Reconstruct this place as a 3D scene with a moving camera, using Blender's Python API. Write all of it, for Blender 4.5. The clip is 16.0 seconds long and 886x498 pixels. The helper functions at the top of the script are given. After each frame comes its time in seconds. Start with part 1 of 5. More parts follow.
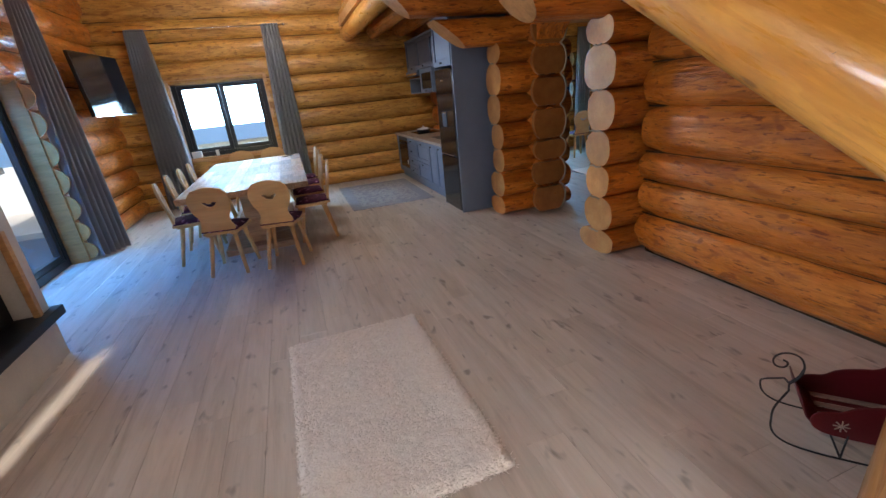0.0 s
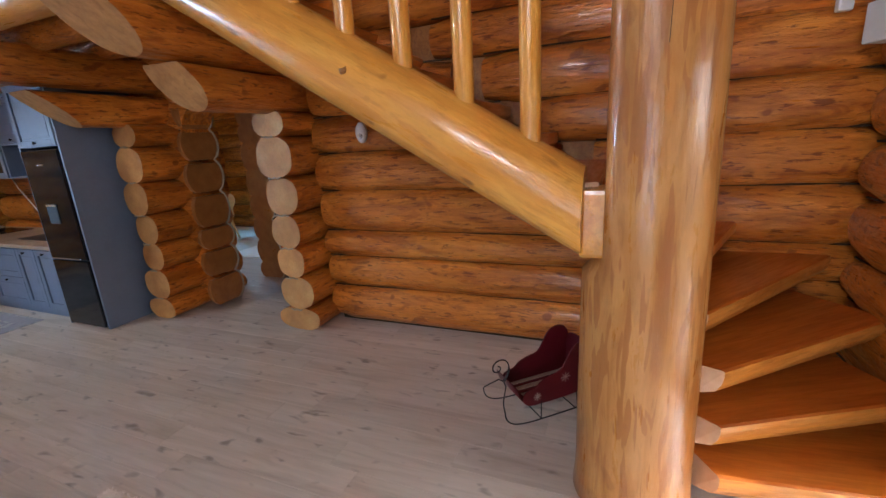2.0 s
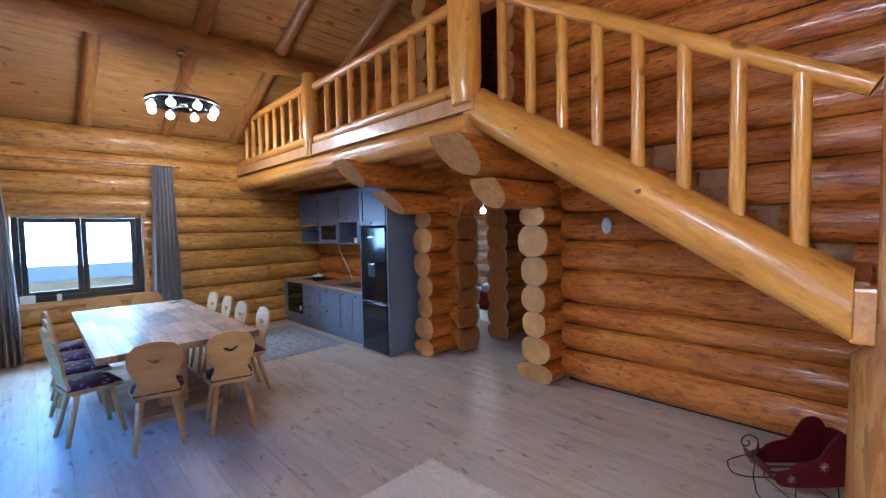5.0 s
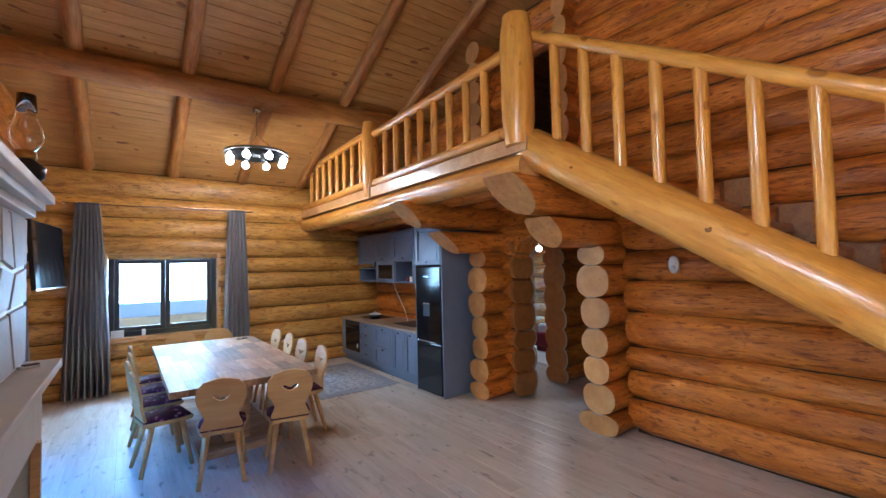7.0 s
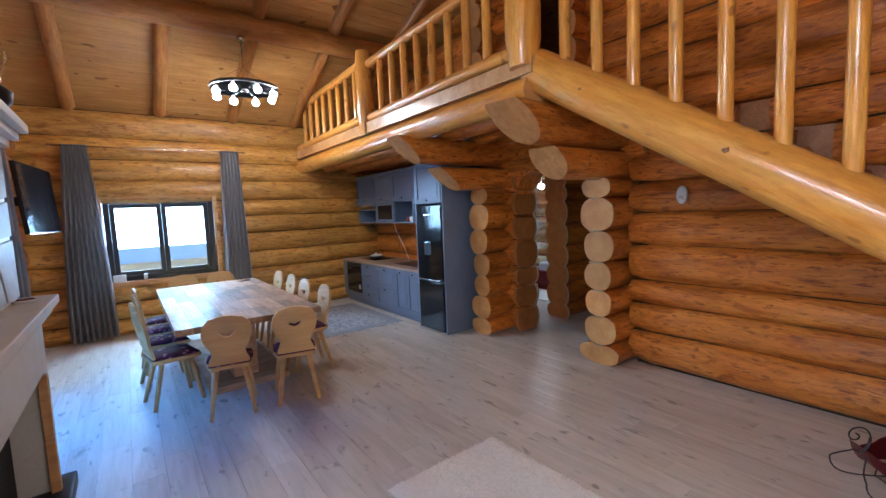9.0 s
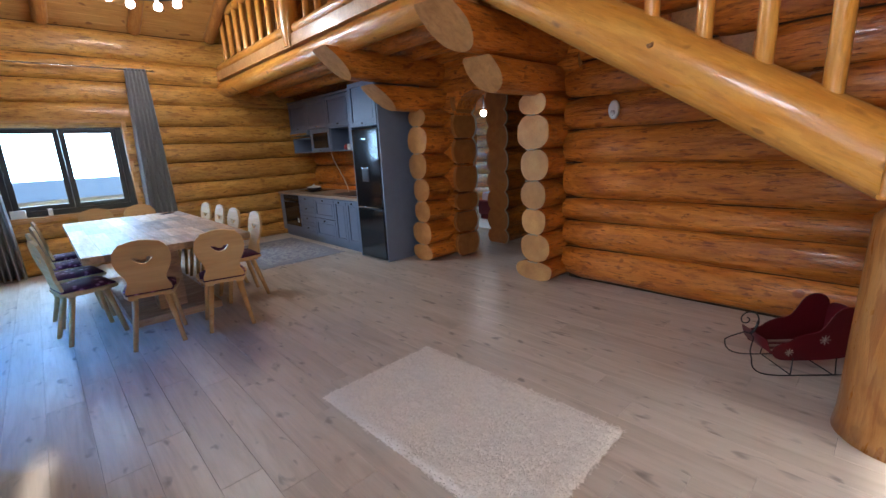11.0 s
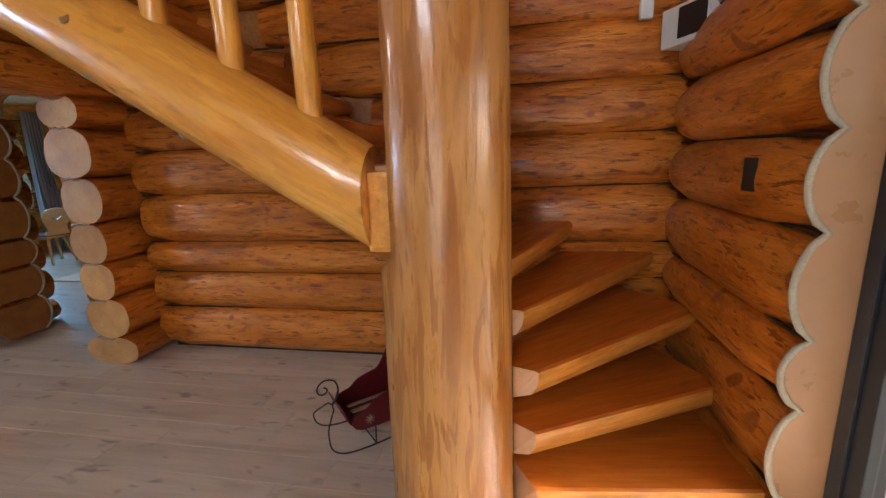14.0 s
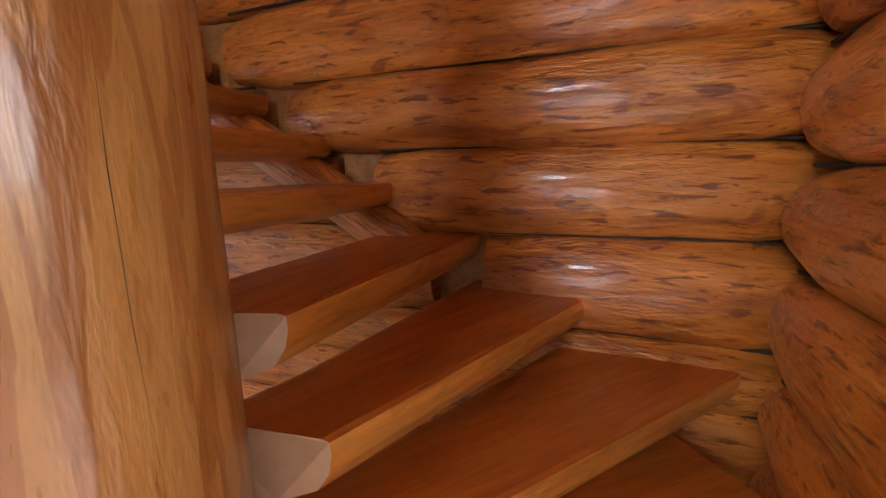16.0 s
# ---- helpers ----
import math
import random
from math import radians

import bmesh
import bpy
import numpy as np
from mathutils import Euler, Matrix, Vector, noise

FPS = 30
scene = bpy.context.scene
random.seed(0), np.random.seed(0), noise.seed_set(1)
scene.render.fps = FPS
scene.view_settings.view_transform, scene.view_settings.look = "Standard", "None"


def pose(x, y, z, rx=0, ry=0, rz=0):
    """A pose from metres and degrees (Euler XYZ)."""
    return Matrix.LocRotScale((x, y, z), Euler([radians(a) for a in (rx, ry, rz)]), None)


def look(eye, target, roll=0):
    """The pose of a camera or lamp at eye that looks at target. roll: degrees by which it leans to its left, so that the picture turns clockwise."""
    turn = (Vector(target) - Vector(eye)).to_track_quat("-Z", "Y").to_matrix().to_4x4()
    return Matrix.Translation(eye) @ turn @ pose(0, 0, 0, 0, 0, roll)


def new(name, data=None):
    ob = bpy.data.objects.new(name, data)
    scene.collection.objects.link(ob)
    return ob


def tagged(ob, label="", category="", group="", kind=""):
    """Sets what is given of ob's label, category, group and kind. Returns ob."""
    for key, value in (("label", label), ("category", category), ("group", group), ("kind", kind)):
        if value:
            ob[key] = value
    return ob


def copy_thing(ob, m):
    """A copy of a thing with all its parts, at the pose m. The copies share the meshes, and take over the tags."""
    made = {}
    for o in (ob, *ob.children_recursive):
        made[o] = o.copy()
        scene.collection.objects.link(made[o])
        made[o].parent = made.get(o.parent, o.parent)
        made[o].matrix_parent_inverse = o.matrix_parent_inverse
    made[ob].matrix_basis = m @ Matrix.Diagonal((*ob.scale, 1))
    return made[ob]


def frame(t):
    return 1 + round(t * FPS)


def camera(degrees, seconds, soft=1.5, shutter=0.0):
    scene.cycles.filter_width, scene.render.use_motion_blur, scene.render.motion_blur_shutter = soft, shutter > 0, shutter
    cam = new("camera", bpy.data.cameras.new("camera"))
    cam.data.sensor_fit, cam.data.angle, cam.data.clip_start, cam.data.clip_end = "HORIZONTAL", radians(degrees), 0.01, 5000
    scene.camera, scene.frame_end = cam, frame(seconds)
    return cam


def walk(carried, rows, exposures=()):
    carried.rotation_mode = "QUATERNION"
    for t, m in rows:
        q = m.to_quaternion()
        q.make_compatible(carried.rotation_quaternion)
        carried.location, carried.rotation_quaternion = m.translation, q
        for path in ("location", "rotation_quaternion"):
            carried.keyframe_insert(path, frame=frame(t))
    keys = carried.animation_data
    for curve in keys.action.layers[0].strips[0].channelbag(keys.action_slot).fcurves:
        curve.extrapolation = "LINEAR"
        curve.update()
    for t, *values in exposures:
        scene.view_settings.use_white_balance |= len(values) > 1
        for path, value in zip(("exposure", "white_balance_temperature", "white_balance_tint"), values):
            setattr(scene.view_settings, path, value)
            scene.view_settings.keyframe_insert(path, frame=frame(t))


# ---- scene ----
cam = camera(92.5, 16.0)
PATH = [
    (0, (0.229, 1.12, 1.571), (0.798, 2.904, 0.867), -5.7),
    (0.5, (0.13, 1.251, 1.616), (1.066, 2.894, 0.963), -5.2),
    (1, (0.124, 1.338, 1.644), (1.467, 2.685, 1.027), -4.1),
    (1.5, (0.049, 1.423, 1.655), (1.72, 2.364, 1.091), -4.1),
    (2, (-0.182, 1.488, 1.684), (1.601, 2.242, 1.182), -3.5),
    (2.5, (-0.448, 1.472, 1.723), (1.38, 2.177, 1.321), -2.9),
    (3, (-0.739, 1.534, 1.731), (1.093, 2.285, 1.448), -2.2),
    (3.5, (-0.957, 1.617, 1.767), (0.822, 2.506, 1.553), -1.9),
    (4, (-1.079, 1.549, 1.769), (0.594, 2.633, 1.604), -1.3),
    (4.5, (-1.188, 1.493, 1.781), (0.349, 2.766, 1.644), -1.1),
    (5, (-1.295, 1.53, 1.79), (0.094, 2.965, 1.687), -1.1),
    (5.2, (-1.323, 1.561, 1.788), (0.021, 3.04, 1.711), -1.0),
    (7.5, (-1.268, 1.543, 1.825), (-0.079, 3.15, 1.909), -1.7),
    (8, (-1.264, 1.556, 1.821), (-0.084, 3.171, 1.858), -2.0),
    (8.5, (-1.248, 1.596, 1.774), (-0.071, 3.212, 1.714), -2.2),
    (9, (-1.233, 1.633, 1.725), (-0.047, 3.232, 1.543), -2.4),
    (9.2, (-1.23, 1.646, 1.704), (-0.033, 3.232, 1.473), -2.5),
    (11.3, (-1.091, 1.558, 1.476), (0.282, 2.926, 0.984), -2.9),
    (11.5, (-1.074, 1.544, 1.468), (0.353, 2.854, 0.972), -2.7),
    (12, (-0.951, 1.483, 1.464), (0.616, 2.628, 0.982), -2.5),
    (12.5, (-0.724, 1.375, 1.464), (0.986, 2.311, 1.018), -2.1),
    (13, (-0.461, 1.336, 1.481), (1.371, 2.01, 1.049), -2.1),
    (13.5, (-0.163, 1.294, 1.503), (1.74, 1.735, 1.074), -2.4),
    (14, (0.175, 1.106, 1.502), (2.096, 1.465, 1.074), -2.1),
    (14.5, (0.517, 0.952, 1.502), (2.445, 1.283, 1.084), -1.6),
    (15, (0.897, 0.837, 1.516), (2.81, 1.253, 1.108), -1.3),
    (15.5, (1.219, 0.745, 1.516), (3.101, 1.289, 1.115), -0.5),
    (16, (1.429, 0.686, 1.535), (3.248, 1.43, 1.163), -0.8),
]
walk(cam, [(t, look(eye, target, roll)) for t, eye, target, roll in PATH], exposures=((0, 1.0, 6600, 10), (2, 1.15, 6350, 10), (3.5, 1.15, 5600, 10), (5, 1.2, 5650, 10), (8, 1.3, 6250, 10), (9, 1.25, 6050, 10), (12, 0.95, 6650, 10), (13, 1.05, 6850, 10), (14, 1.05, 7150, 10), (14.5, 1.25, 7000, 10), (15, 1.45, 6900, 10), (16, 1.5, 6250, 10)))

# ---------------- world, sun, exposure ----------------
world = bpy.data.worlds.new("sky")
scene.world = world
world.use_nodes = True
wn = world.node_tree.nodes
sky = wn.new("ShaderNodeTexSky")
sky.sky_type = "NISHITA"
sky.sun_disc = False
sky.sun_elevation = radians(33)
SUN_AZ = 6.2
sky.sun_rotation = radians(180 + SUN_AZ)
wn["Background"].inputs[1].default_value = 0.085
world.node_tree.links.new(sky.outputs[0], wn["Background"].inputs[0])

sun = new("sun", bpy.data.lights.new("sun", "SUN"))
sun.data.energy = 3.4
sun.data.angle = radians(1.5)
sun.data.color = (1.0, 0.97, 0.92)
_d = Vector((math.sin(radians(SUN_AZ)), math.cos(radians(SUN_AZ)), -math.tan(radians(33))))
sun.matrix_world = look((0, -20, 20), Vector((0, -20, 20)) + _d)


def window_lamp(name, eye, target, w, h, power, color=(0.78, 0.88, 1.0)):
    """Area lamp that stands in for sky light, in an opening or outside it."""
    lamp = new(name, bpy.data.lights.new(name, "AREA"))
    lamp.data.shape, lamp.data.size, lamp.data.size_y = "RECTANGLE", w, h
    lamp.data.energy, lamp.data.color = power, color
    lamp.matrix_world = look(eye, target)
    return lamp


window_lamp("sky_north", (-0.78, 10.45, 1.96), (-0.78, 5, 0.9), 2.6, 1.34, 205, (0.36, 0.65, 1.0))
window_lamp("sky_west", (-3.35, 6.3, 2.72), (-1.2, 6.35, 0.0), 2.4, 0.8, 110, (0.03, 0.31, 1.0))
# fill light through an invented west door, to brighten the stair side
window_lamp("sky_south_west", (-2.78, 1.6, 1.15), (0, 1.7, 1.0), 1.7, 1.9, 15, (0.66, 0.80, 1.0))
# fill light through an invented gable window, to lift the upper east wall
window_lamp("sky_gable", (-2.78, 2.0, 3.45), (2.6, 2.6, 2.8), 1.5, 0.9, 46, (0.78, 0.88, 1.0))
window_lamp("sky_south", (0.95, -2.1, 1.90), (1.0, 2.2, 0.0), 1.5, 0.8, 8, (0.86, 0.92, 1.0))
window_lamp("sky_bedroom", (5.87, 10.4, 1.6), (4.6, 7.0, 0.2), 1.0, 1.15, 62, (0.16, 0.55, 1.0))

# ---------------- materials ----------------


def mat(name, color=(0.5, 0.5, 0.5), rough=0.5, metal=0.0, coat=0.0, emit=None, power=0.0, trans=0.0):
    m = bpy.data.materials.new(name)
    m.use_nodes = True
    b = m.node_tree.nodes["Principled BSDF"]
    b.inputs["Base Color"].default_value = (*color, 1)
    b.inputs["Roughness"].default_value = rough
    b.inputs["Metallic"].default_value = metal
    b.inputs["Coat Weight"].default_value = coat
    b.inputs["Coat Roughness"].default_value = 0.12
    b.inputs["Transmission Weight"].default_value = trans
    if emit:
        b.inputs["Emission Color"].default_value = (*emit, 1)
        b.inputs["Emission Strength"].default_value = power
    return m


class Nodes:
    """Short ways to add shader nodes to a material."""

    def __init__(self, m):
        self.t = m.node_tree
        self.b = self.t.nodes["Principled BSDF"]

    def add(self, kind, **kw):
        n = self.t.nodes.new(kind)
        for k, v in kw.items():
            n.inputs[k.replace("_", " ")].default_value = v
        return n

    def link(self, a, b):
        self.t.links.new(a, b)

    def coords(self, scale, shift=True):
        tc = self.add("ShaderNodeTexCoord")
        mp = self.add("ShaderNodeMapping")
        mp.inputs["Scale"].default_value = scale
        src = tc.outputs["Object"]
        if shift:
            oi = self.add("ShaderNodeObjectInfo")
            mul = self.add("ShaderNodeVectorMath")
            mul.operation = "SCALE"
            mul.inputs[0].default_value = (37.0, 11.0, 23.0)
            self.link(oi.outputs["Random"], mul.inputs["Scale"])
            addv = self.add("ShaderNodeVectorMath")
            addv.operation = "ADD"
            self.link(src, addv.inputs[0])
            self.link(mul.outputs[0], addv.inputs[1])
            src = addv.outputs[0]
        self.link(src, mp.inputs["Vector"])
        return mp.outputs[0]

    def noise(self, vec, scale, detail=4.0, rough=0.6, dist=0.0):
        n = self.add("ShaderNodeTexNoise", Scale=scale, Detail=detail, Roughness=rough, Distortion=dist)
        self.link(vec, n.inputs["Vector"])
        return n.outputs["Fac"]

    def ramp(self, fac, stops):
        r = self.add("ShaderNodeValToRGB")
        e = r.color_ramp.elements
        while len(e) < len(stops):
            e.new(0.5)
        for el, (p, c) in zip(e, stops):
            el.position = p
            el.color = (*c, 1) if len(c) == 3 else c
        self.link(fac, r.inputs[0])
        return r.outputs[0]

    def mix(self, fac, a, b, mode="MIX"):
        n = self.add("ShaderNodeMix")
        n.data_type = "RGBA"
        n.blend_type = mode
        if isinstance(fac, (int, float)):
            n.inputs[0].default_value = fac
        else:
            self.link(fac, n.inputs[0])
        for i, v in ((6, a), (7, b)):
            if isinstance(v, tuple):
                n.inputs[i].default_value = (*v, 1)
            else:
                self.link(v, n.inputs[i])
        return n.outputs[2]

    def grey(self, fac, lo, hi, a=0.0, b=1.0):
        n = self.add("ShaderNodeMapRange")
        for i, v in zip((1, 2, 3, 4), (lo, hi, a, b)):
            n.inputs[i].default_value = v
        self.link(fac, n.inputs[0])
        return n.outputs[0]

    def bump(self, fac, strength, dist=0.01):
        n = self.add("ShaderNodeBump", Strength=strength, Distance=dist)
        self.link(fac, n.inputs["Height"])
        self.link(n.outputs[0], self.b.inputs["Normal"])

    def color(self, c):
        self.link(c, self.b.inputs["Base Color"])

    def random_tint(self, col, amount):
        oi = self.add("ShaderNodeObjectInfo")
        v = self.grey(oi.outputs["Random"], 0, 1, 1 - amount, 1 + amount)
        hsv = self.add("ShaderNodeHueSaturation")
        self.link(v, hsv.inputs["Value"])
        self.link(col, hsv.inputs["Color"])
        return hsv.outputs[0]


def wood(name, light, mid, dark, fleck=0.5, rough=0.32, coat=0.35, tint=0.12, bump=0.25, fine=28.0, figure=5.0, streak=0.28, knots=0.0, edges=(0.28, 0.48, 0.70), flame=0.0):
    """Varnished timber whose grain runs along the local x axis."""
    m = mat(name, mid, rough, coat=coat)
    n = Nodes(m)
    base = n.noise(n.coords((0.8, figure, figure)), 1.6, 5.0, 0.6, 0.9)
    col = n.ramp(base, list(zip(edges, (dark, mid, light))))
    grain = n.noise(n.coords((2.4, fine * 1.6, fine * 1.6)), 1.5, 4.0, 0.65, 0.4)
    col = n.mix(n.grey(grain, 0.44, 0.62, 0.0, streak), col, tuple(c * 0.45 for c in mid))
    f2 = n.noise(n.coords((3.4, 13.0, 13.0)), 1.0, 4.0, 0.62, 1.0)
    col = n.mix(n.grey(f2, 0.53, 0.64, 0.0, fleck * 0.68), col, tuple(c * s for c, s in zip(mid, (0.56, 0.40, 0.32))))
    pale = n.noise(n.coords((2.2, 7.0, 7.0)), 1.0, 3.0, 0.6, 1.0)
    col = n.mix(n.grey(pale, 0.54, 0.68, 0.0, fleck * 0.45), col, tuple(min(0.85, c * 1.12) for c in light))
    if flame:
        fm = n.noise(n.coords((2.6, 24.0, 24.0)), 1.0, 2.0, 0.5, 0.6)
        col = n.mix(n.grey(fm, 0.535, 0.56, 0.0, flame), col, tuple(c * s for c, s in zip(mid, (0.74, 0.60, 0.50))))
    fl = n.noise(n.coords((8.0, 46.0, 46.0)), 1.0, 3.0, 0.6, 0.5)
    col = n.mix(n.grey(fl, 0.575, 0.64, 0.0, fleck * 0.88), col, tuple(c * s for c, s in zip(mid, (0.30, 0.19, 0.15))))
    kn = n.noise(n.coords((6.5, 9.0, 9.0)), 1.0, 0.5, 0.4)
    col = n.mix(n.grey(kn, 0.73, 0.77, 0.0, knots or fleck * 0.8), col, tuple(c * s for c, s in zip(mid, (0.40, 0.28, 0.25))))
    n.color(n.random_tint(col, tint))
    n.link(n.grey(grain, 0.3, 0.7, rough * 0.8, rough * 1.4), n.b.inputs["Roughness"])
    n.b.inputs["Coat Roughness"].default_value = 0.09
    wav = n.noise(n.coords((4.0, 15.0, 15.0)), 1.0, 4.0, 0.6)
    n.bump(n.mix(0.22, n.grey(wav, 0.3, 0.7), n.grey(fl, 0.4, 0.7)), bump, 0.016)
    return m


M_LOG = wood("varnished_pine_log", (0.77, 0.272, 0.042), (0.61, 0.184, 0.021), (0.25, 0.056, 0.005), 0.95, 0.32, 0.42, 0.16, 0.85, streak=0.14, flame=0.3)
M_LOGN = wood("varnished_pine_log_pale", (0.74, 0.39, 0.095), (0.58, 0.275, 0.052), (0.32, 0.12, 0.018), 0.80, 0.36, 0.35, 0.15, 0.7, streak=0.20)
M_POLE = wood("peeled_pine_pole", (0.80, 0.385, 0.075), (0.71, 0.30, 0.046), (0.58, 0.215, 0.025), 0.20, 0.30, 0.5, 0.05, 0.18, 12.0, 5.0, 0.16, 0.8, flame=0.3)
M_PILLAR = wood("peeled_pine_post", (0.50, 0.222, 0.060), (0.43, 0.168, 0.037), (0.34, 0.118, 0.022), 0.16, 0.30, 0.5, 0.05, 0.2, 9.0, 5.0, 0.12, 0.3, (0.36, 0.44, 0.56), 0.75)
M_TREAD = wood("orange_varnished_tread", (0.58, 0.165, 0.020), (0.50, 0.125, 0.013), (0.38, 0.080, 0.007), 0.15, 0.36, 0.3, 0.10, 0.12, 20.0)
M_TREADF = wood("tread_live_edge", (0.72, 0.30, 0.06), (0.64, 0.235, 0.038), (0.46, 0.14, 0.016), 0.3, 0.34, 0.35, 0.10, 0.3, 16.0)
M_CEIL = wood("ceiling_boards", (0.58, 0.30, 0.092), (0.50, 0.24, 0.066), (0.42, 0.185, 0.046), 0.12, 0.45, 0.15, 0.10, 0.05, 26.0, knots=0.9)
M_RAFT = wood("rafter_log", (0.52, 0.24, 0.065), (0.42, 0.17, 0.04), (0.30, 0.10, 0.02), 0.35, 0.4, 0.2)
M_CHAIR = wood("pale_beech", (0.68, 0.42, 0.18), (0.62, 0.36, 0.14), (0.54, 0.29, 0.11), 0.0, 0.38, 0.25, 0.05, 0.03, 22.0, 5.0, 0.12)
M_TRIM = wood("pine_trim_board", (0.62, 0.34, 0.14), (0.54, 0.27, 0.10), (0.44, 0.20, 0.06), 0.2, 0.35, 0.3, 0.08, 0.05, 20.0)
M_TABLE = wood("reclaimed_table_plank", (0.50, 0.32, 0.19), (0.40, 0.23, 0.12), (0.26, 0.14, 0.07), 0.35, 0.55, 0.05, 0.5, 0.05, 20.0)
M_COUNTER = wood("light_oak_worktop", (0.50, 0.36, 0.25), (0.42, 0.29, 0.19), (0.33, 0.22, 0.14), 0.15, 0.35, 0.1, 0.05, 0.02, 24.0)


def end_grain():
    m = mat("cut_log_end", (0.6, 0.36, 0.16), 0.5, coat=0.1)
    n = Nodes(m)
    v = n.coords((1, 1, 1))
    big = n.noise(v, 5.0, 4.0)
    col = n.ramp(big, [(0.3, (0.46, 0.20, 0.060)), (0.55, (0.60, 0.295, 0.095)), (0.75, (0.68, 0.375, 0.145))])
    sp = n.noise(v, 60.0, 3.0)
    n.color(n.random_tint(n.mix(n.grey(sp, 0.5, 0.7, 0, 0.3), col, (0.35, 0.16, 0.05)), 0.15))
    n.bump(sp, 0.15, 0.004)
    return m


M_END = end_grain()
M_CUT = wood("varnished_cut_face", (0.58, 0.285, 0.10), (0.50, 0.23, 0.072), (0.40, 0.165, 0.042), 0.2, 0.4, 0.3, 0.05, 0.1, 10.0)


def floor_wood():
    m = mat("grey_oak_laminate", (0.42, 0.38, 0.34), 0.3)
    n = Nodes(m)
    a = n.noise(n.coords((7.0, 0.8, 7.0)), 1.3, 5.0, 0.62, 0.8)
    col = n.ramp(a, [(0.25, (0.46, 0.375, 0.300)), (0.48, (0.60, 0.510, 0.430)), (0.72, (0.68, 0.595, 0.520))])
    g = n.noise(n.coords((55.0, 2.0, 55.0)), 1.0, 4.0, 0.6, 0.5)
    col = n.mix(n.grey(g, 0.48, 0.72, 0, 0.22), col, (0.32, 0.27, 0.23))
    k = n.noise(n.coords((15.0, 6.0, 15.0)), 1.0, 1.5, 0.5, 0.4)
    col = n.mix(n.grey(k, 0.64, 0.77, 0, 0.72), col, (0.15, 0.12, 0.095))
    n.color(n.random_tint(col, 0.07))
    n.link(n.grey(g, 0.3, 0.7, 0.30, 0.46), n.b.inputs["Roughness"])
    n.bump(g, 0.10, 0.003)
    return m


M_FLOOR = floor_wood()


def speckled(name, a, b, scale, rough=0.6, bump=0.1, dist=0.004, coat=0.0, metal=0.0):
    m = mat(name, a, rough, metal, coat)
    n = Nodes(m)
    v = n.coords((1, 1, 1))
    f = n.noise(v, scale, 5.0)
    f2 = n.noise(v, scale * 0.08, 3.0)
    c = n.mix(n.grey(f, 0.35, 0.65), a, b)
    n.color(n.mix(n.grey(f2, 0.35, 0.7, 0, 0.35), c, tuple(x * 0.8 for x in a)))
    n.link(n.grey(f, 0.3, 0.7, rough * 0.85, rough * 1.1), n.b.inputs["Roughness"])
    n.bump(f, bump, dist)
    return m


M_GREY = speckled("grey_blue_cabinet_paint", (0.150, 0.190, 0.270), (0.170, 0.210, 0.290), 90, 0.42, 0.03)
M_BLACKGLASS = speckled("black_glass", (0.008, 0.008, 0.010), (0.011, 0.011, 0.013), 40, 0.10, 0.0)
M_BLACKGLASS.node_tree.nodes["Principled BSDF"].inputs["Specular IOR Level"].default_value = 0.3
M_BLACK = speckled("black_metal", (0.018, 0.018, 0.02), (0.03, 0.03, 0.032), 120, 0.45, 0.05, metal=0.3)
M_FRAME = speckled("anthracite_frame", (0.016, 0.018, 0.022), (0.024, 0.026, 0.03), 150, 0.4, 0.03)
M_CURTAIN = speckled("grey_curtain_cloth", (0.40, 0.385, 0.39), (0.46, 0.445, 0.45), 400, 0.85, 0.2, 0.002)
M_WHITE = speckled("cream_plaster", (0.60, 0.53, 0.46), (0.65, 0.58, 0.50), 60, 0.5, 0.1)
M_STONE = speckled("beige_cladding_stone", (0.40, 0.35, 0.31), (0.47, 0.42, 0.37), 14, 0.6, 0.5, 0.01)
M_PLASTIC = speckled("white_plastic", (0.72, 0.72, 0.70), (0.76, 0.76, 0.74), 200, 0.35, 0.02)
M_RED = speckled("dark_red_paint", (0.10, 0.004, 0.007), (0.12, 0.006, 0.010), 60, 0.4, 0.05)
M_CHROME = speckled("brushed_steel", (0.6, 0.6, 0.6), (0.65, 0.65, 0.65), 300, 0.25, 0.02, metal=1.0)
M_DARK = speckled("dark_gap_brown", (0.035, 0.018, 0.008), (0.06, 0.03, 0.012), 40, 0.9, 0.3)
M_JAMBV = speckled("smooth_jamb_board", (0.42, 0.21, 0.10), (0.46, 0.235, 0.115), 7, 0.3, 0.03, coat=0.3)
M_FACET = speckled("planed_tread_end", (0.56, 0.32, 0.18), (0.62, 0.37, 0.22), 25, 0.4, 0.05, coat=0.2)
M_KNOT = speckled("dark_pine_knot", (0.24, 0.085, 0.02), (0.33, 0.13, 0.03), 60, 0.4, 0.1, coat=0.3)
# log-end brown with the passage's shade mixed into the colour
M_JAMBD = speckled("shaded_brown_log_end", (0.40, 0.155, 0.042), (0.30, 0.105, 0.025), 9, 0.32, 0.25, coat=0.35)
M_ROPE = speckled("jute_rope", (0.36, 0.29, 0.20), (0.46, 0.38, 0.28), 150, 0.9, 0.4)
M_BED = speckled("white_bed_linen", (0.70, 0.72, 0.75), (0.76, 0.78, 0.8), 30, 0.9, 0.2)
M_BURG = speckled("burgundy_blanket", (0.17, 0.02, 0.03), (0.22, 0.03, 0.045), 60, 0.9, 0.3)
M_SOOTSHADE = speckled("soot_and_shade_black", (0.012, 0.011, 0.010), (0.025, 0.022, 0.02), 30, 0.9, 0.4)
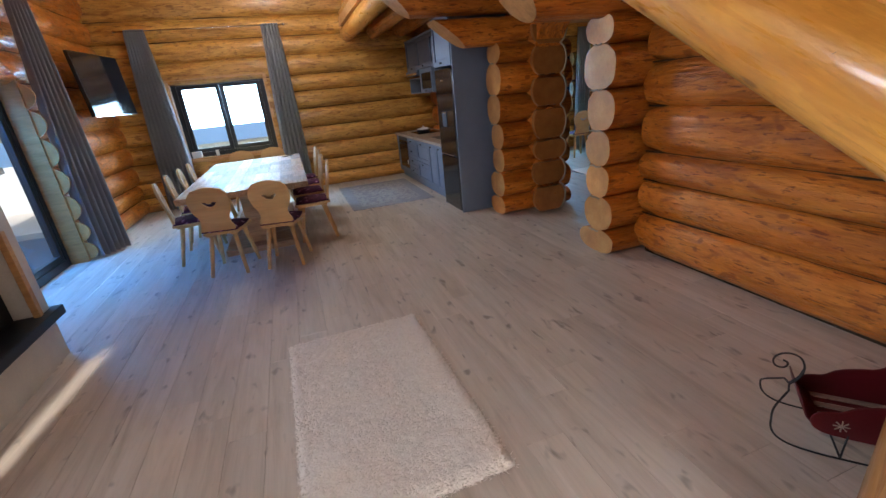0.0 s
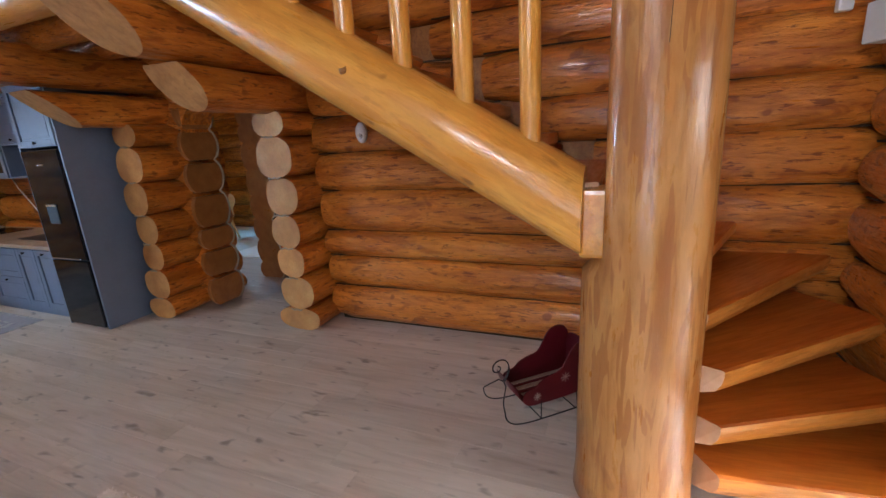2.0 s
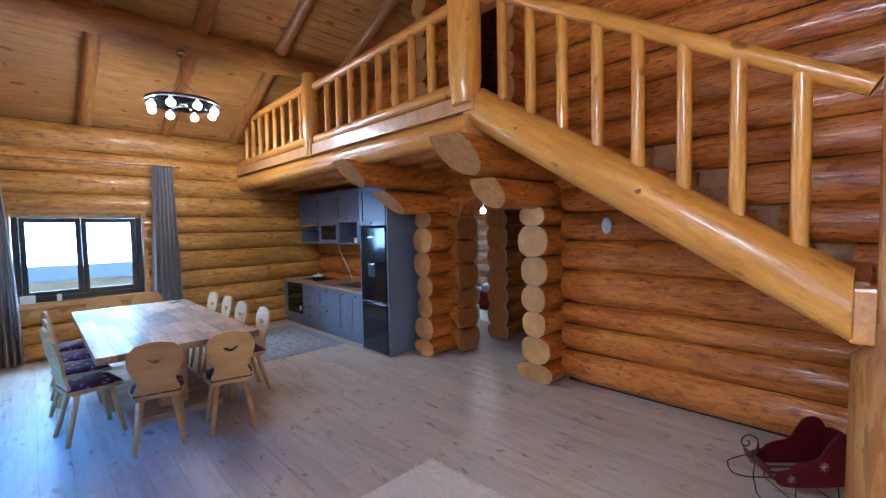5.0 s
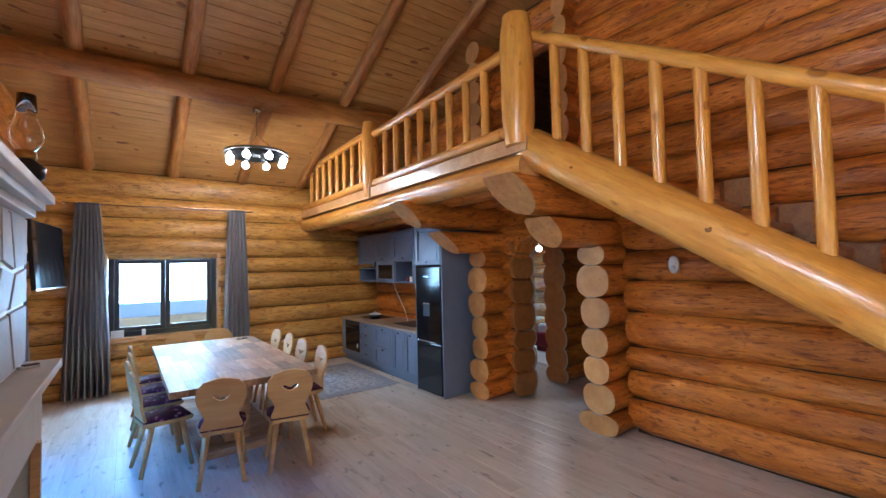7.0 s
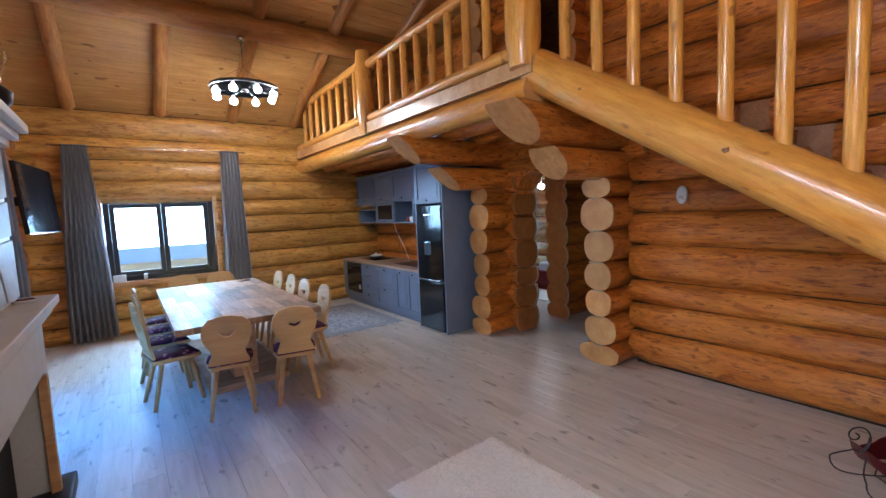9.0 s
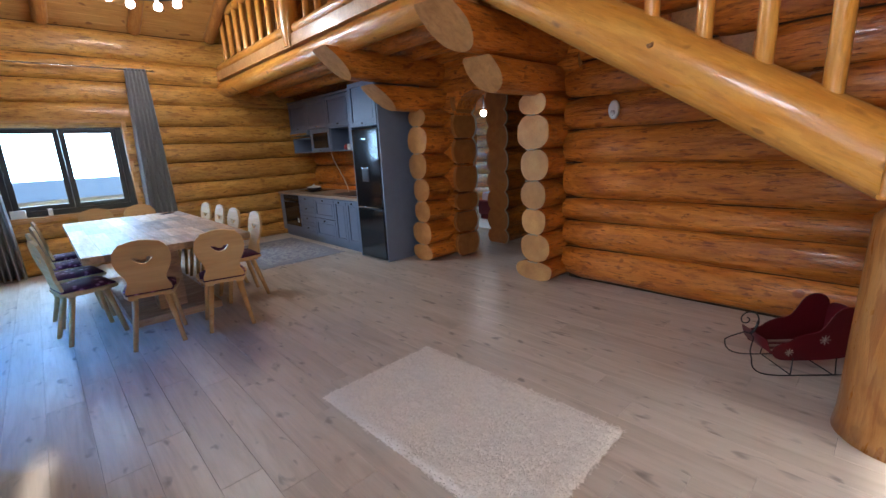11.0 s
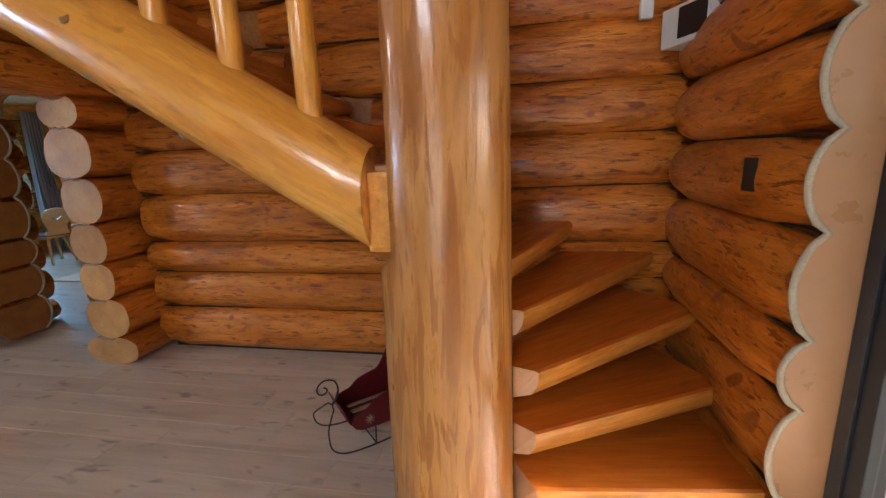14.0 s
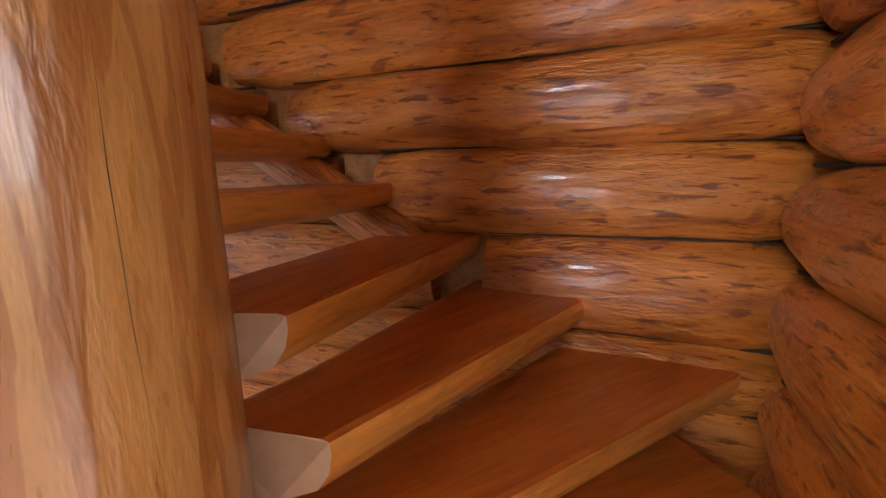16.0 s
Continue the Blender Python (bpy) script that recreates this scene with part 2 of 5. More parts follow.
M_BULB = mat("lit_bulb", (1, 1, 1), 0.4, emit=(0.90, 0.95, 1.0), power=95.0)
M_GLASS = mat("window_glass", (1, 1, 1), 0.02, trans=1.0)
M_GLASS.node_tree.nodes["Principled BSDF"].inputs["IOR"].default_value = 1.45
M_FADED = speckled("faded_cream_paint", (0.34, 0.27, 0.21), (0.42, 0.34, 0.28), 80, 0.6, 0.05)
M_GROUND = speckled("dry_grass", (0.20, 0.19, 0.13), (0.28, 0.26, 0.18), 3, 0.95, 0.3)
M_PAVING = speckled("grey_paving", (0.15, 0.16, 0.175), (0.20, 0.21, 0.22), 12, 0.7, 0.2)
M_PARAPET = speckled("pale_grey_render", (0.50, 0.54, 0.60), (0.56, 0.60, 0.66), 20, 0.8, 0.2)
M_POOL = speckled("blue_tarpaulin", (0.10, 0.24, 0.48), (0.14, 0.30, 0.55), 6, 0.4, 0.2)


def cushion_cloth():
    m = mat("purple_patterned_cloth", (0.1, 0.02, 0.06), 0.9)
    n = Nodes(m)
    v = n.coords((1, 1, 1))
    vo = n.add("ShaderNodeTexVoronoi", Scale=15.0)
    n.link(v, vo.inputs["Vector"])
    c = n.ramp(vo.outputs["Distance"], [(0.0, (0.50, 0.40, 0.46)), (0.22, (0.34, 0.14, 0.24)), (0.33, (0.085, 0.012, 0.045)), (0.8, (0.05, 0.006, 0.03))])
    n.color(c)
    n.bump(n.noise(v, 350, 2.0), 0.2, 0.002)
    return m


M_CUSHION = cushion_cloth()


def rug_pile(name, a, b, scale=70, bump=1.0):
    m = mat(name, a, 0.95)
    n = Nodes(m)
    v = n.coords((1, 1, 1))
    f = n.noise(v, scale, 4.0, 0.7)
    g = n.noise(v, 6.0, 3.0)
    c = n.mix(n.grey(f, 0.3, 0.7), b, a)
    n.color(n.mix(n.grey(g, 0.35, 0.7, 0, 0.4), c, tuple(x * 0.82 for x in a)))
    n.bump(f, bump, 0.02)
    return m


M_RUG = rug_pile("cream_shaggy_pile", (0.92, 0.85, 0.78), (0.87, 0.79, 0.71), 60, 0.5)


def carpet_mat():
    m = mat("worn_oriental_carpet", (0.4, 0.37, 0.34), 0.95)
    n = Nodes(m)
    v = n.coords((1, 1, 1))
    vo = n.add("ShaderNodeTexVoronoi", Scale=17.0)
    n.link(v, vo.inputs["Vector"])
    f = n.noise(v, 30, 4.0)
    c = n.ramp(vo.outputs["Distance"], [(0.08, (0.22, 0.22, 0.26)), (0.25, (0.44, 0.41, 0.40)), (0.45, (0.42, 0.40, 0.40)), (0.6, (0.24, 0.23, 0.26))])
    n.color(n.mix(n.grey(f, 0.45, 0.7, 0, 0.6), c, (0.50, 0.47, 0.45)))
    n.bump(f, 0.3, 0.003)
    return m


M_CARPET = carpet_mat()
M_CARPETB = rug_pile("carpet_border", (0.26, 0.26, 0.29), (0.36, 0.35, 0.37), 26, 0.3)

# ---------------- building helpers ----------------


def finish(name, bm, mats, smooth=True):
    me = bpy.data.meshes.new(name)
    bm.normal_update()
    bm.to_mesh(me)
    bm.free()
    for m in mats if isinstance(mats, (list, tuple)) else [mats]:
        me.materials.append(m)
    for p in me.polygons:
        p.use_smooth = smooth
    return me


def part(name, bm, material, parent=None, label="", smooth=False, m=None):
    """Link a bmesh as one mesh object, under a thing or a part."""
    ob = new(name, finish(name, bm, material, smooth))
    if parent is not None:
        ob.parent = parent
    if m is not None:
        ob.matrix_basis = m
    return tagged(ob, label)


def thing(name, label, category, m=None, group="", kind=""):
    ob = new(name)
    if m is not None:
        ob.matrix_basis = m
    return tagged(ob, label, category, group, kind)


def box(x0, x1, y0, y1, z0, z1, bev=0.0, bm=None, seg=2):
    own = bm is None
    b = bmesh.new()
    vs = bmesh.ops.create_cube(b, size=1.0)["verts"]
    for v in vs:
        v.co = Vector((x0 + (v.co.x + 0.5) * (x1 - x0), y0 + (v.co.y + 0.5) * (y1 - y0), z0 + (v.co.z + 0.5) * (z1 - z0)))
    if bev:
        bmesh.ops.bevel(b, geom=list(b.edges), offset=bev, segments=seg, affect="EDGES", profile=0.6)
    if own:
        return b
    return join(bm, b)


def join(bm, other, m=None):
    """Add other's faces to bm."""
    if m is not None:
        other.transform(m)
    keep = {}
    for v in other.verts:
        keep[v.index] = bm.verts.new(v.co)
    for f in other.faces:
        try:
            nf = bm.faces.new([keep[v.index] for v in f.verts])
            nf.material_index = f.material_index
        except ValueError:
            pass
    other.free()
    return bm


def tube(points, r, seg=10, closed=False, caps=True, taper=None):
    """A tube along points; r is one radius, or one a point."""
    bm = bmesh.new()
    pts = [Vector(p) for p in points]
    k = len(pts)
    rings = []
    up = None
    for i, p in enumerate(pts):
        a = pts[i - 1] if i > 0 else (pts[-1] if closed else pts[0])
        b = pts[(i + 1) % k] if (i < k - 1 or closed) else pts[-1]
        d = (b - a).normalized()
        if up is None:
            up = d.orthogonal().normalized()
        up = (up - d * up.dot(d))
        up = up.normalized() if up.length > 1e-6 else d.orthogonal().normalized()
        side = d.cross(up)
        rr = r[i] if isinstance(r, (list, tuple)) else r
        rings.append([bm.verts.new(p + (up * math.cos(q) + side * math.sin(q)) * rr) for q in (2 * math.pi * j / seg for j in range(seg))])
    for i in range(k if closed else k - 1):
        A, B = rings[i], rings[(i + 1) % k]
        for j in range(seg):
            bm.faces.new((A[j], A[(j + 1) % seg], B[(j + 1) % seg], B[j]))
    if caps and not closed:
        bm.faces.new(rings[0][::-1])
        bm.faces.new(rings[-1])
    return bm


def outline(points, depth, bev=0.0):
    """A flat outline in local x, z, given depth along y (centred)."""
    bm = bmesh.new()
    vs = [bm.verts.new((x, -depth / 2, z)) for x, z in points]
    f = bm.faces.new(vs)
    ex = bmesh.ops.extrude_face_region(bm, geom=[f])
    for v in ex["geom"]:
        if isinstance(v, bmesh.types.BMVert):
            v.co.y += depth
    bmesh.ops.recalc_face_normals(bm, faces=list(bm.faces))
    if bev:
        ed = [e for e in bm.edges if abs(e.verts[0].co.y - e.verts[1].co.y) < 1e-6]
        bmesh.ops.bevel(bm, geom=ed, offset=bev, segments=2, affect="EDGES", profile=0.6)
    return bm


def revolve(profile, seg=24):
    """A solid turned about z from (radius, z) pairs."""
    bm = bmesh.new()
    rings = []
    for r, z in profile:
        rings.append([bm.verts.new((max(r, 1e-4) * math.cos(2 * math.pi * j / seg), max(r, 1e-4) * math.sin(2 * math.pi * j / seg), z)) for j in range(seg)])
    for A, B in zip(rings, rings[1:]):
        for j in range(seg):
            bm.faces.new((A[j], A[(j + 1) % seg], B[(j + 1) % seg], B[j]))
    bm.faces.new(rings[0][::-1])
    bm.faces.new(rings[-1])
    return bm


LOGSEED = [0]


def log_bm(length, ry, rz, rough=0.02, seg=20, cut0=0.0, cut1=0.0, taper=0.0, crown=0.0, flat=0.0, flatz=0.0, skew=0.0, flattop=False):
    """A peeled log along local x from 0 to length. cut0, cut1: metres by which the top sticks out further than the bottom at each
    end. crown: metres over which an end is rounded off."""
    LOGSEED[0] += 1
    s = LOGSEED[0] * 7.31
    bm = bmesh.new()
    n = max(3, int(length / 0.22))
    rings = []
    for i in range(n + 1):
        u = i / n
        ring = []
        for j in range(seg):
            q = 2 * math.pi * j / seg
            cy, cz = math.cos(q), math.sin(q)
            if flat:
                cy = math.copysign(abs(cy) ** flat, cy)
            if flatz:
                cz = math.copysign(abs(cz) ** flatz, cz)
            if flattop and cz > 0:
                cz, cy = min(cz, 0.72), math.copysign(abs(cy) ** 0.55, cy)
            x = u * length
            k = 1 + rough * 2.2 * noise.noise(Vector((x * 1.3 + s, cy * 0.9, cz * 0.9))) + rough * noise.noise(Vector((x * 5 + s, cy * 2.5, cz * 2.5)))
            k *= 1 - taper * (u - 0.5)
            e = min(x, length - x)
            if crown and e < crown:
                k *= 0.80 + 0.20 * math.sqrt(max(0, 1 - (1 - e / crown) ** 2))
            off = 0.0
            if (cut0 or skew) and u < 0.5:
                off = -(cut0 * (cz + 1) / 2 + skew * (cy + 1) / 2) * (1 - 2 * u)
            if cut1 and u > 0.5:
                off = cut1 * (cz + 1) / 2 * (2 * u - 1)
            ring.append(bm.verts.new((x + off, ry * k * cy, rz * k * cz)))
        rings.append(ring)
    for A, B in zip(rings, rings[1:]):
        for j in range(seg):
            bm.faces.new((A[j], B[j], B[(j + 1) % seg], A[(j + 1) % seg]))
    for ring, flip in ((rings[0], False), (rings[-1], True)):
        f = bm.faces.new(ring[::-1] if flip else ring)
        f.material_index = 1
        for e in f.edges:
            e.smooth = False
    bmesh.ops.recalc_face_normals(bm, faces=list(bm.faces))
    return bm


def log_along(name, a, b, r, mats, parent=None, label="", rz=None, **kw):
    """A log object from point a to point b."""
    a, b = Vector(a), Vector(b)
    d = b - a
    bm = log_bm(d.length, r, rz or r, **kw)
    ob = part(name, bm, mats, parent, label, True)
    x = d.normalized()
    y = Vector((0, 0, 1)).cross(x)
    y = y.normalized() if y.length > 1e-4 else Vector((0, 1, 0))
    z = x.cross(y)
    m = Matrix((x, y, z)).transposed().to_4x4()
    m.translation = a
    ob.matrix_basis = m
    return ob


def courses(joints, top):
    out = list(joints)
    h = 0.0
    steps = (0.29, 0.31, 0.28, 0.32, 0.30)
    i = 0
    while out[-1] < top - 0.05:
        out.append(out[-1] + steps[i % 5])
        i += 1
    return out


def log_wall(name, axis, pos, lo, hi, joints, top, material, label, holes=(), r=0.155, ends=0.0, crown=0.0, ztop=None):
    """A wall of round logs along x or y with its axis at pos. holes: (from, to, bottom, top) along the wall. ztop: height at a place
    along the wall, where the wall ends under a sloping roof."""
    js = courses(joints, top)
    root = new(name)
    tagged(root, label, "log wall", kind="structure")
    for z0, z1 in zip(js, js[1:]):
        zc, hz = (z0 + z1) / 2, (z1 - z0) / 2
        spans = [(lo, hi)]
        for a, b, c, d in holes:
            if c < zc < d:
                nxt = []
                for p, q in spans:
                    if a > p + 0.05:
                        nxt.append((p, min(q, a)))
                    if b < q - 0.05:
                        nxt.append((max(p, b), q))
                spans = [s for s in nxt if s[1] - s[0] > 0.05]
        for p, q in spans:
            if ztop:
                step = 0.05
                while p < q and ztop(p) < z1:
                    p += step
                while q > p and ztop(q) < z1:
                    q -= step
                if q - p < 0.15:
                    continue
            rr = r * random.uniform(0.94, 1.06)
            A = (p, pos, zc) if axis == "x" else (pos, p, zc)
            B = (q, pos, zc) if axis == "x" else (pos, q, zc)
            log_along("log", A, B, rr, [material, material], root, rz=hz * 1.09, flat=0.80, seg=24, rough=0.032, taper=random.uniform(-0.09, 0.09), crown=crown)
            # dark beads along the seams, adding shade to the grooves by colour
            for sgn in (-1, 1):
                o = pos + sgn * r * 0.45
                ends_ = [(p + 0.01, o, z1), ((p + q) / 2, o, z1 + 0.004), (q - 0.01, o, z1)] if axis == "x" else [(o, p + 0.01, z1), (o, (p + q) / 2, z1 + 0.004), (o, q - 0.01, z1)]
                part("chinking", tube(ends_, 0.007, 6), M_DARK, root, "dark seam bead that deepens the groove's shade")
    return root

# ---------------- structure ----------------
SLOPE = 0.44


def roof_z(y):
    """Height of the boarded ceiling: the ridge runs along x."""
    return 3.50 + (9.7 - y) * SLOPE if y > 4.85 else 3.50 + y * SLOPE


E_J = [0.03, 0.365, 0.665, 0.91, 1.28, 1.615, 1.93, 2.27, 2.56]
N_J = [0, 0.24, 0.50, 0.82, 1.13, 1.47, 1.77, 2.05, 2.38, 2.69, 3.02, 3.40]
C_J = [0, 0.22, 0.53, 0.81, 1.11, 1.44, 1.785, 2.0]
S_J = [0, 0.22, 0.60, 0.855, 1.215, 1.53, 1.86, 2.17]

log_wall("wall_north", "x", 9.90, -2.75, 7.0, N_J, 3.4, M_LOGN, "honey-coloured round log wall with a window", [(-1.52, 0.0, 0.80, 2.12), (5.33, 6.42, 0.80, 2.12)])
log_wall("wall_west", "y", -2.50, -0.1, 9.75, N_J, 5.9, M_LOG, "varnished round log wall with a glazed door", [(5.3, 7.25, -1, 2.2), (0.65, 2.55, -1, 2.2), (1.2, 2.8, 2.95, 3.95)], ztop=roof_z)
log_wall("wall_east", "y", 3.15, 0.05, 9.75, E_J, 5.9, M_LOG, "varnished round log wall beside the stairs", [(4.06, 5.62, -1, 2.15), (4.72, 5.42, 2.85, 4.75), (1.17, 1.40, 0.92, 1.27), (1.66, 1.88, 1.29, 1.61), (2.10, 2.32, 1.62, 1.92), (2.46, 2.70, 1.94, 2.26), (2.86, 3.10, 2.28, 2.55)], crown=0.08, ztop=roof_z)
log_wall("wall_south", "x", 0.09, -2.6, 3.0, S_J, 3.5, M_LOG, "varnished round log wall with a glazed terrace door", [(-0.9, 1.69, -1, 2.2), (-1.89, -1.80, 1.55, 3.45)], crown=0.16)
log_wall("wall_south_hall", "x", 0.09, 3.2, 7.0, S_J, 3.5, M_LOG, "varnished round log wall that closes the hall")

# dark strip in place of the shadow under the lowest log
part("base_gap", box(3.10, 3.20, 0.1, 4.0, 0.0, 0.05), M_DARK, bpy.data.objects["wall_east"])
part("notch_backing", box(3.14, 3.29, 1.10, 3.30, 0.93, 2.54), M_RAFT, bpy.data.objects["wall_east"], "timber backing behind the notches for the treads")
# dark sheet that closes the gap between the walls' log ends
part("corner_backing", box(2.60, 3.36, -0.10, 0.03, 0.0, 3.5), M_DARK, bpy.data.objects["wall_east"], "dark sheet behind the logs in the corner")

# cross walls whose ends stand out into the room
for _y, _tip in ((4.235, 2.72), (5.955, 2.60)):
    _w = tagged(new("wall_cross"), "cross wall of round logs with pale cut ends", "log wall", kind="structure")
    for (z0, z1), _rr in zip(zip(C_J, C_J[1:]), (0.235, 0.185, 0.153, 0.157, 0.175, 0.192, 0.165)):
        _hz, _zc = (z1 - z0) / 2, (z0 + z1) / 2
        if _y > 5 and z0 == 0:
            _rr = 0.19
        log_along("log", (_tip + random.uniform(-0.025, 0.025), _y + random.uniform(-0.012, 0.012), _zc), (3.55, _y, _zc), _rr, [M_LOG, M_END], _w, rz=_hz * 1.03, rough=0.03, flatz=0.82, flat=0.92, seg=28)
    if _y > 5:
        _js = courses([2.95], 4.9)
        for z0, z1 in zip(_js, _js[1:]):
            log_along("log", (2.74, 6.10, (z0 + z1) / 2), (3.6, 6.10, (z0 + z1) / 2), 0.15, [M_LOG, M_END], _w, rz=(z1 - z0) * 0.53, rough=0.03)
            log_along("log", (2.80, 4.62, (z0 + z1) / 2), (3.6, 4.62, (z0 + z1) / 2), 0.10, [M_LOG, M_END], _w, rz=(z1 - z0) * 0.53, rough=0.03)

# ragged ends of pale packing rope between the cut log ends
_w = [o for o in bpy.data.objects if o.name.startswith("wall_cross") and not o.parent]
for _o, _x, _y in zip(_w, (2.70, 2.58), (4.235, 5.955)):
    for _z in C_J[1:-1]:
        _h = random.uniform(0.03, 0.09)
        part("packing", tube([(_x, _y + _h * k / 3 + random.uniform(-0.02, 0.02), _z + 0.006 * math.sin(k * 2.1 + _z * 9)) for k in range(-3, 4)], 0.007, 6), M_ROPE, _o, "pale rope packing between the log ends", True)

# log consoles that carry the loft
for _n, (_a, _z, _cut, _y, _r, _sk) in enumerate(((2.10, 2.135, 0.27, 4.22, 0.165, 0.05), (1.72, 2.46, 0.44, 4.20, 0.195, 0.06), (2.26, 2.135, 0.44, 5.97, 0.165, 0.0), (1.66, 2.47, 0.40, 5.97, 0.175, 0.0))):
    _c = log_along("log_console", (_a, _y, _z), (3.5, _y, _z), _r, [M_LOG, M_CUT], None, "", cut0=_cut, skew=_sk, flattop=True, rough=0.03, seg=28)
    tagged(_c, "varnished log console with a slanted pale cut end", "beam", "consoles under the loft", "structure")

# header logs over the passage
for _z in (2.30, 2.58):
    tagged(log_along("lintel_log", (3.15, 3.9, _z), (3.15, 6.2, _z), 0.15, [M_LOG, M_END], rough=0.03), "varnished log over the passage opening", "beam", kind="structure")


def slab(name, bm, material, label, category):
    return tagged(part(name, bm, material), label, category, kind="structure")


# ground, floor bed, ceiling
slab("ground", box(-400, 400, -400, 400, -0.5, -0.35), M_GROUND, "dry grassland round the house", "ground")
slab("floor", box(-2.75, 7.1, -0.15, 10.05, -0.35, -0.011), M_DARK, "grey oak laminate floor of long planks", "floor")


def ceiling():
    bm = bmesh.new()
    for y0, y1 in ((10.3, 4.85), (4.85, -0.5)):
        n = 40
        for i in range(n):
            a, b = y0 + (y1 - y0) * i / n, y0 + (y1 - y0) * (i + 1) / n
            g = 0.004 * (1 if y1 > y0 else -1)
            for p, q, h in ((a + g, b - g, 0.0), (b - g, b + g, 0.008)):
                za, zb = roof_z(p) + h, roof_z(q) + h
                v = [bm.verts.new(c) for c in ((-2.8, p, za), (7.2, p, za), (7.2, q, zb), (-2.8, q, zb))]
                bm.faces.new(v)
                if h == 0:
                    t = [bm.verts.new(c) for c in ((-2.8, p, za + 0.12), (-2.8, q, zb + 0.12), (7.2, q, zb + 0.12), (7.2, p, za + 0.12))]
                    bm.faces.new(t)
                    bm.faces.new((v[0], t[0], t[3], v[1]))
                    bm.faces.new((v[3], v[2], t[2], t[1]))
    return bm


_ce = slab("ceiling", ceiling(), M_CEIL, "sloping ceiling of honey-coloured pine boards", "ceiling")
_ce.matrix_basis = Matrix.Identity(4)

for _x in (-1.75, -0.66, 0.38, 1.42, 2.46):
    for _a, _b in ((9.75, 4.85), (0.1, 4.85)):
        tagged(log_along("rafter", (_x, _a, roof_z(_a) - 0.045), (_x, _b, roof_z(_b) - 0.045), 0.085, [M_RAFT, M_END], seg=14), "round pine rafter under the boarded ceiling", "rafter", "rafters", "structure")
for _y, _z in ((7.72, 4.21), (4.85, 5.48), (2.0, 4.21)):
    tagged(log_along("purlin", (-2.6, _y, _z - 0.04), (3.3, _y, _z + 0.03), 0.155, [M_RAFT, M_END], seg=18), "thick round log purlin under the rafters", "beam", "purlins", "structure")

# ---- loft ----
LX = 1.53
tagged(log_along("loft_edge_log", (LX + 0.04, 4.05, 2.68), (LX + 0.04, 9.8, 2.66), 0.135, [M_POLE, M_END], rz=0.125), "pale varnished log along the loft's edge", "beam", kind="structure")
for _x in (2.05, 2.55, 2.95):
    tagged(log_along("loft_joist", (_x, 4.3, 2.68), (_x, 9.8, 2.67), 0.12, [M_LOG, M_END]), "dark varnished log joist under the loft", "beam", "loft joists", "structure")
slab("loft_floor", box(LX + 0.02, 3.2, 4.0, 9.8, 2.80, 2.92, 0.005), M_TRIM, "boarded loft floor over the kitchen", "floor")
slab("loft_fascia", box(LX - 0.075, LX + 0.015, 3.98, 9.76, 2.795, 2.935, 0.006), M_TRIM, "pale planed board along the loft's edge", "trim")


def pole(name, a, b, r, parent, mats=None, **kw):
    return log_along(name, a, b, r, mats or [M_POLE, M_POLE], parent, rough=kw.pop("rough", 0.015), seg=kw.pop("seg", 14), **kw)


rail = thing("loft_railing", "railing of round peeled pine poles along the loft", "railing")
pole("newel", (LX - 0.03, 4.10, 2.86), (LX - 0.03, 4.10, 4.02), 0.145, rail, crown=0.05, seg=22)
pole("newel", (LX - 0.03, 6.95, 2.80), (LX - 0.03, 6.95, 3.88), 0.115, rail, crown=0.04, seg=20)
for _a, _b in ((4.2, 6.86), (7.04, 9.75)):
    pole("bottom_rail", (LX, _a, 3.03), (LX, _b, 3.0), 0.06, rail)
    pole("top_rail", (LX, _a, 3.76), (LX, _b, 3.70), 0.055, rail)
for _i in range(8):
    pole("baluster", (LX, 4.56 + _i * 0.283, 3.02), (LX, 4.56 + _i * 0.283, 3.74), 0.043, rail, seg=10)
    pole("baluster", (LX, 7.28 + _i * 0.30, 3.0), (LX, 7.28 + _i * 0.30, 3.70), 0.040, rail, seg=10)

part("foot_board", box(LX - 0.10, LX - 0.076, 6.86, 7.04, 2.78, 3.02, 0.004), M_CHAIR, rail, "pale board at the post's foot")

# ---- stairs ----
PX, PY = 1.70, 1.38
POST_N = 30


def pillar_bm():
    bm = bmesh.new()
    seg, rings = 36, []
    zs = [i * 0.0915 for i in range(POST_N)]
    for z in zs:
        ring = []
        for j in range(seg):
            q = 2 * math.pi * j / seg
            c, s = math.cos(q), math.sin(q)
            r = 0.252 - 0.008 * z
            k = 1 + 0.012 * noise.noise(Vector((c * 1.2, s * 1.2, z * 0.9))) + 0.006 * noise.noise(Vector((c * 4, s * 4, z * 3)))
            if z > 2.6:
                k *= 0.93
            if z < 0.1:
                k *= 1.0 + 0.04 * (0.1 - z) / 0.1
            x, y = r * k * c, r * k * s
            if z > 1.10 and y > 0.155:
                y = 0.155
            if z > 1.9 and abs(q - math.radians(187)) < math.pi / seg:
                x *= 0.972
                y *= 0.972
            ring.append(bm.verts.new((z, y, -x)))
        rings.append(ring)
    for A, B in zip(rings, rings[1:]):
        for j in range(seg):
            bm.faces.new((A[j], B[j], B[(j + 1) % seg], A[(j + 1) % seg]))
    bm.faces.new(rings[0])
    bm.faces.new(rings[-1][::-1])
    bmesh.ops.recalc_face_normals(bm, faces=list(bm.faces))
    return bm


